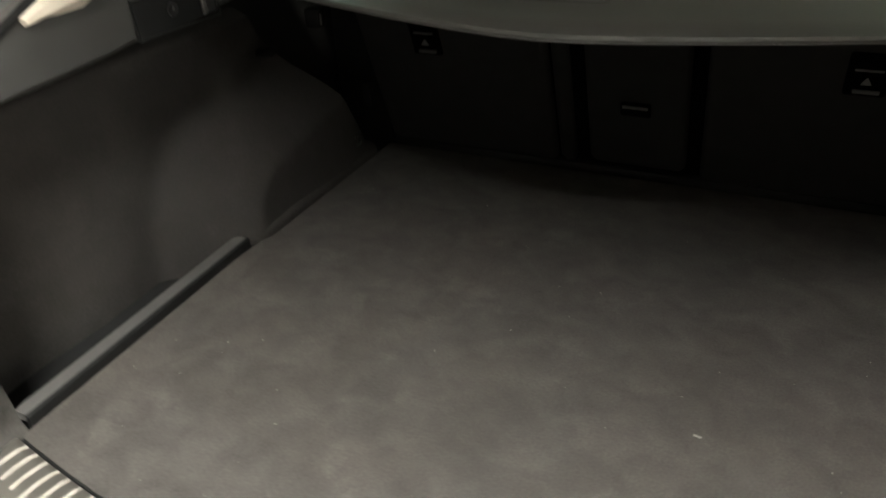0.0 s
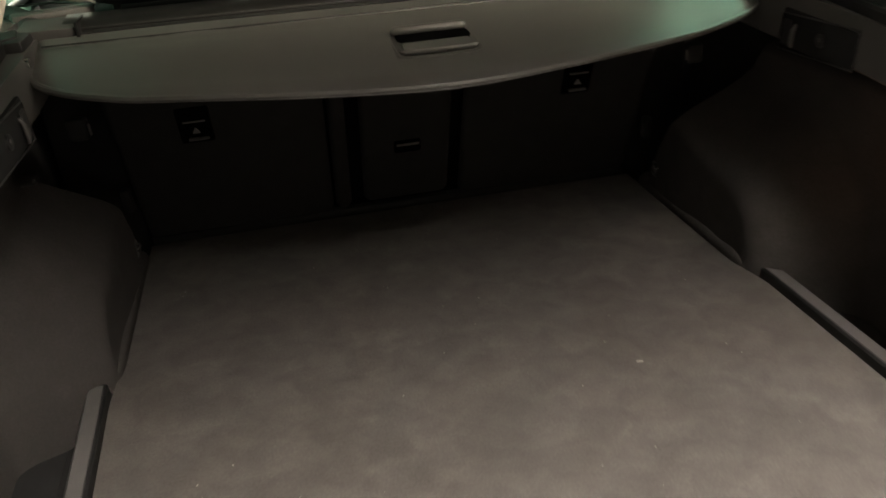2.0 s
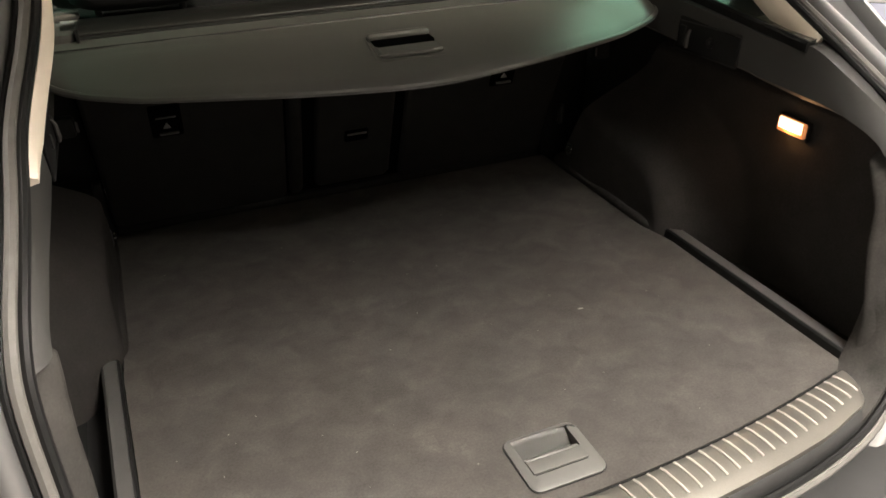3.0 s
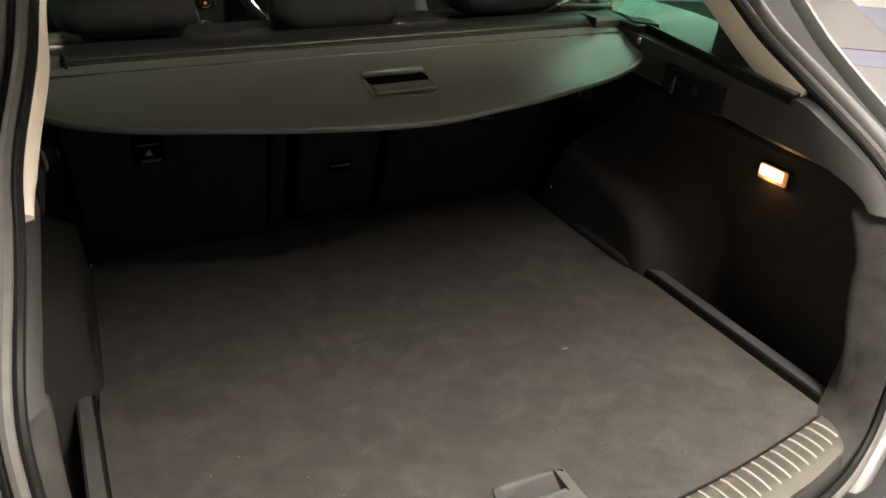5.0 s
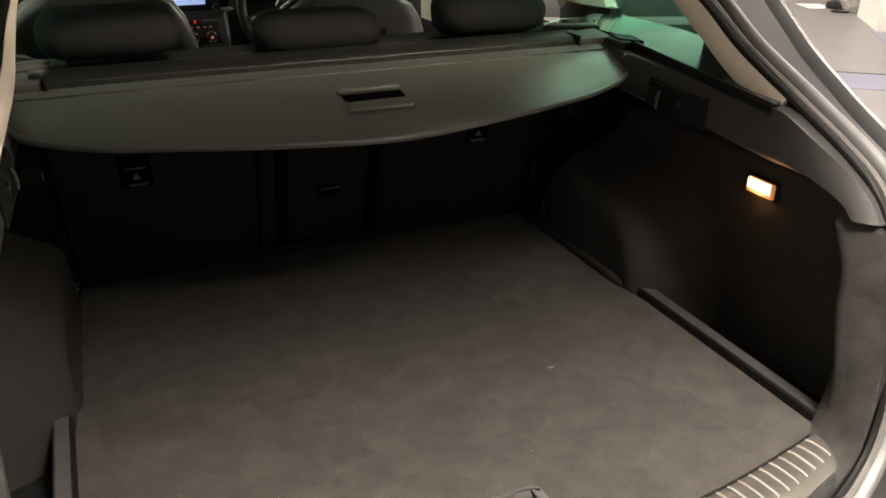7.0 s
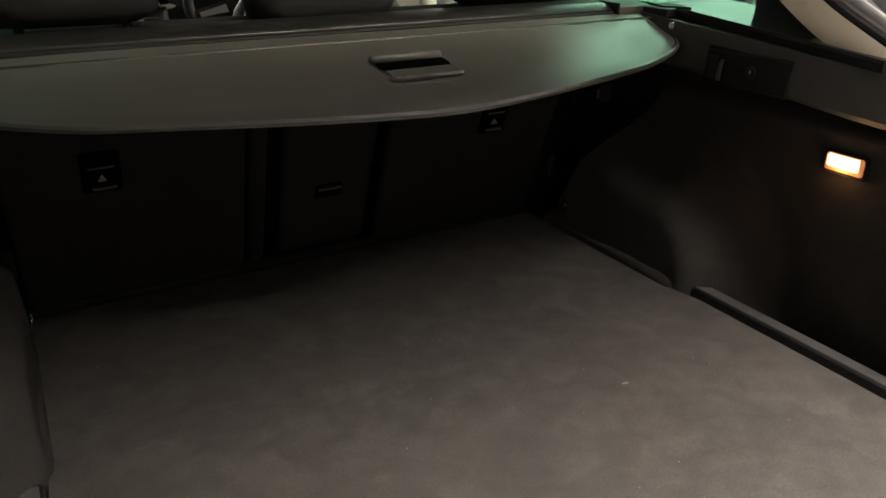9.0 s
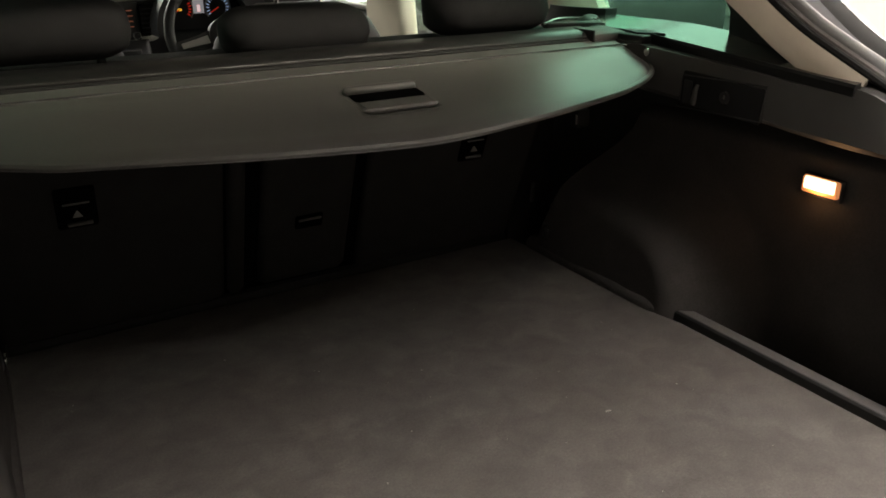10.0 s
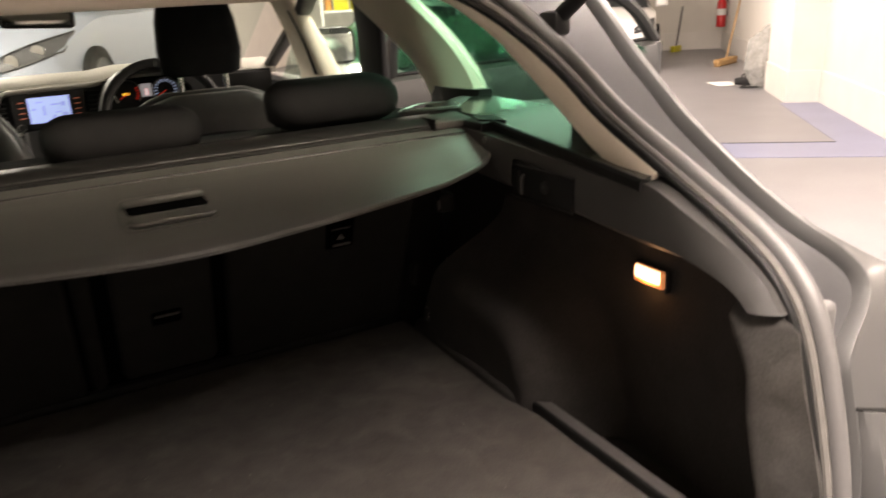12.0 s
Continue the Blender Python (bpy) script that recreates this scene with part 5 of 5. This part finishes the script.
for v in bag.verts:
    n = v.co.normalized()
    k = 1 + .22 * noise.noise(n * 2.1) + .10 * noise.noise(n * 6)
    v.co = P + Vector((n.x * .25 * k, n.y * .25 * k, max(.004, .34 + n.z * .38 * k)))
solo("plastic_bag", bag, BAG, "crumpled clear plastic bag leaning on the column", "bag", smooth=0)
bx = thing("charger_box", garage(10.3, 1.78), "small black battery charger on the floor", "charger")
part("case", rbox(garage(10.3, 1.78, .045), (.14, .20, .09), .02, m=pose(0, 0, 0, 0, 0, 20)), BLACK, bx)
part("handle", tube(smooth_path([garage(10.25, 1.75, .08), garage(10.27, 1.76, .13), garage(10.33, 1.80, .13), garage(10.35, 1.81, .08)], 4), .010, 8), BLACK, bx)
solo("floor_cable", tube(smooth_path([garage(10.1, 1.78, .012), garage(9.98, 1.70, .012), garage(9.95, 1.86, .012), garage(10.12, 1.92, .012), garage(10.2, 1.80, .012)], 6), .012, 6), BLACK, "black cable coiled on the floor", "cable")
solo("paper_sheet", rbox(garage(10.45, 1.56, .003), (.30, .42, .004), 0, m=pose(0, 0, 0, 0, 0, -25)), PAPER, "white sheet of paper on the floor", "paper", smooth=0)


# ---- other parked cars ----
def parked_car(at, turn, paint, label, size=1.0, glass=None):
    """A hatchback about four metres long, its nose towards -y before the turn."""
    M = Matrix.Translation(at) @ pose(0, 0, 0, 0, 0, turn) @ Matrix.Scale(size, 4)
    c = thing("parked_car", at, label, "car", "parked cars")

    def ring(y, hw, zlo, zhi, top):
        return [M @ Vector((x, y, z)) for x, z in ((-hw * .92, zlo), (-hw, zlo + .15), (-hw, (zlo + zhi) / 2 + .08), (-hw * .97, zhi - .04), (-hw * .80, zhi + .02), (-hw * .4, top), (0, top + .015), (hw * .4, top), (hw * .80, zhi + .02), (hw * .97, zhi - .04), (hw, (zlo + zhi) / 2 + .08), (hw, zlo + .15), (hw * .92, zlo), (0, zlo))]
    secs = [(-2.05, .50, .30, .52, .54), (-1.98, .70, .24, .62, .66), (-1.80, .82, .20, .72, .78), (-1.4, .87, .20, .84, .90), (-.95, .89, .20, .92, .97), (-.2, .90, .20, .93, .95), (.8, .90, .20, .95, .97), (1.6, .88, .22, .97, .98), (1.95, .80, .26, .90, .92), (2.05, .62, .34, .70, .72)]
    secs = smooth_path(secs, 4)
    glass = glass or DARK_GLASS
    shell = loft([[M.inverted() @ p for p in ring(*s)] for s in secs])
    tree = BVHTree.FromBMesh(shell)
    shell.free()

    def front(x, z):
        hit = tree.ray_cast(Vector((x, -3, z)), Vector((0, 1, 0)))[0]
        return hit or Vector((x, -1.6, z))
    part("body", loft([ring(*s) for s in secs]), paint, c, smooth=50)

    def cab(y, hw, z):
        return [M @ Vector((x, y, zz)) for x, zz in ((-hw, z - .08), (-hw * .96, z - .02), (-hw * .7, z), (0, z + .012), (hw * .7, z), (hw * .96, z - .02), (hw, z - .08))]
    rows = [[M @ Vector((x * hw, y, z)) for x in (-1, -.6, 0, .6, 1)] for y, hw, z in ((-.95, .74, .95), (-.25, .60, 1.38))]
    part("windscreen", solid(rows, (0, 0, .012)), glass, c)
    part("roof", loft([cab(y, hw, z) for y, hw, z in ((-.28, .62, 1.40), (.2, .64, 1.47), (.9, .63, 1.47), (1.5, .58, 1.40))], caps=True), paint, c)
    for s in (1, -1):
        part("side_glass", solid([[M @ Vector((s * hw, y, z)) for y, hw, z in ((-.85, .80, .95), (0, .82, .96), (.9, .82, .97), (1.75, .78, .98))], [M @ Vector((s * hw, y, z)) for y, hw, z in ((-.25, .62, 1.34), (.2, .64, 1.39), (.9, .63, 1.39), (1.5, .58, 1.33))]], M.to_3x3() @ Vector((s * -.01, 0, 0))), glass, c)
        part("door_mirror", rbox(M @ Vector((s * .98, -.55, 1.0)), (.20 * size, .10 * size, .13 * size), .04, 3, m=pose(0, 0, 0, 0, 0, turn)), paint, c)
        # headlight, bent round the corner of the nose
        def skin(x, z, o):
            p = front(s * x, z)
            return M @ (p - Vector((0, o, 0)))
        xs = np.linspace(.50, .815, 9)
        lo, hi = [.600 + .09 * ((x - .50) / .315) ** 1.5 for x in xs], [.665 + .135 * ((x - .50) / .315) ** .8 for x in xs]
        hl = part("headlight", loft([[skin(x, a + (b - a) * f, o) for o, f in ((-.03, 0), (.006, 0), (.012, .3), (.012, .7), (.006, 1), (-.03, 1))] for x, a, b in zip(xs, lo, hi)]), HEADLIGHT, c, "clear headlight")
        part("lens_rim", tube([skin(x, a, .008) for x, a in zip(xs, lo)] + [skin(x, b, .008) for x, b in zip(xs[::-1], hi[::-1])] + [skin(xs[0], lo[0], .008)], .008, 6), BLACK, hl)
        for lx, lz in ((.585, .655), (.70, .70)):
            part("reflector", cyl(skin(lx, lz, .005), skin(lx, lz, .022), .040 * size, 16), CHROME, hl)
        for y in (-1.28, 1.30):
            # near-black disc standing in for the shaded wheel well
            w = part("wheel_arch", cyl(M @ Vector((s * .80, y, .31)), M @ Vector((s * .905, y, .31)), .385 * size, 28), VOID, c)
            ty = part("wheel", cyl(M @ Vector((s * .72, y, .31)), M @ Vector((s * .915, y, .31)), .305 * size, 28), TYRE, c)
            part("rim", cyl(M @ Vector((s * .90, y, .31)), M @ Vector((s * .925, y, .31)), .205 * size, 20), SATIN, ty)
            part("hub_cap", cyl(M @ Vector((s * .92, y, .31)), M @ Vector((s * .935, y, .31)), .06 * size, 16), BLACK, ty)
    part("grille", rbox(M @ Vector((0, -2.04, .56)), (.75 * size, .05, .10 * size), .02, m=pose(0, 0, 0, 0, 0, turn)), RUBBER, c)
    part("lower_grille", rbox(M @ Vector((0, -2.03, .34)), (1.0 * size, .06, .12 * size), .03, m=pose(0, 0, 0, 0, 0, turn)), RUBBER, c)
    return c


# placed and raised to fit the camera's view through the windscreen
parked_car(Vector((-.05, 7.10, .41)), -20, SILVER_PAINT, "silver hatchback ahead of the estate car, raised to fit the camera's view")
# unseen platform added to carry the raised car
lift = thing("added_car_platform", (-.07, 7.10, 0), "unseen grey platform added under the raised silver hatchback", "car lift")
for o in (-.66, .66):
    part("track", rbox(Matrix.Translation((-.05, 7.10, .205)) @ pose(0, 0, 0, 0, 0, -20) @ Vector((o, 0, 0)), (.5, 4.0, .41), .02, m=pose(0, 0, 0, 0, 0, -20)), GREY, lift)
parked_car(Vector((2.86, 5.43, 0)), -75.5, DARK_PAINT, "black hatchback parked beside the estate car", .88, GREEN_GLASS)
# storage rack with bottles and boxes, placed to fit the camera's view
RK = Vector((3.95, 9.6, 0))
rack = thing("storage_rack", RK, "white metal rack stacked with cans, bottles and cartons", "storage rack")
RM = Matrix.Translation(RK) @ pose(0, 0, 0, 0, 0, -20)
for x in (-.47, .47):
    for y in (-.2, .2):
        part("post", rbox(RM @ Vector((x, y, .80)), (.04, .04, 1.6), .004, m=pose(0, 0, 0, 0, 0, -20)), SKIRT, rack)
for z in (.25, .72, 1.18, 1.58):
    part("shelf_board", rbox(RM @ Vector((0, 0, z)), (.98, .44, .03), .004, m=pose(0, 0, 0, 0, 0, -20)), SKIRT, rack)
rnd = random.Random(8)
for z in (.265, .735, 1.195):
    x = -.43
    while x < .30:
        w, h = rnd.uniform(.08, .20), rnd.uniform(.16, .36)
        mat = rnd.choice((CYAN, BLUE, LEAF_GREEN, YELLOW, ORANGE, ORANGE, RED, PAPER))
        p = RM @ Vector((x + w / 2, rnd.uniform(-.10, 0), z))
        if w < .13:
            bt = thing("spray_bottle", p, "coloured plastic bottle standing on the storage rack", "bottle", "rack bottles")
            part("bottle", loft([[p + Vector((r * w * .5 * math.cos(a), r * w * .5 * math.sin(a), f * h)) for a in np.linspace(0, 6.2832, 13)[:-1]] for f, r in ((0, .95), (.03, 1), (.66, 1), (.80, .5), (.86, .4))]), mat, bt)
            part("cap", cyl(p + Vector((0, 0, .85 * h)), p + Vector((0, 0, h)), w * .24, 12), BLACK, bt)
        else:
            solo("carton", rbox(p + Vector((0, 0, h * .4)), (w, .22, h * .8), .006, m=pose(0, 0, 0, 0, 0, -20 + rnd.uniform(-6, 6))), mat, "coloured carton standing on the storage rack", "carton", group="rack cartons")
        x += w + .025
parked_car(garage(14.2, -.05), GARAGE_TURN, WHITE_PAINT, "white hatchback parked near the end wall")
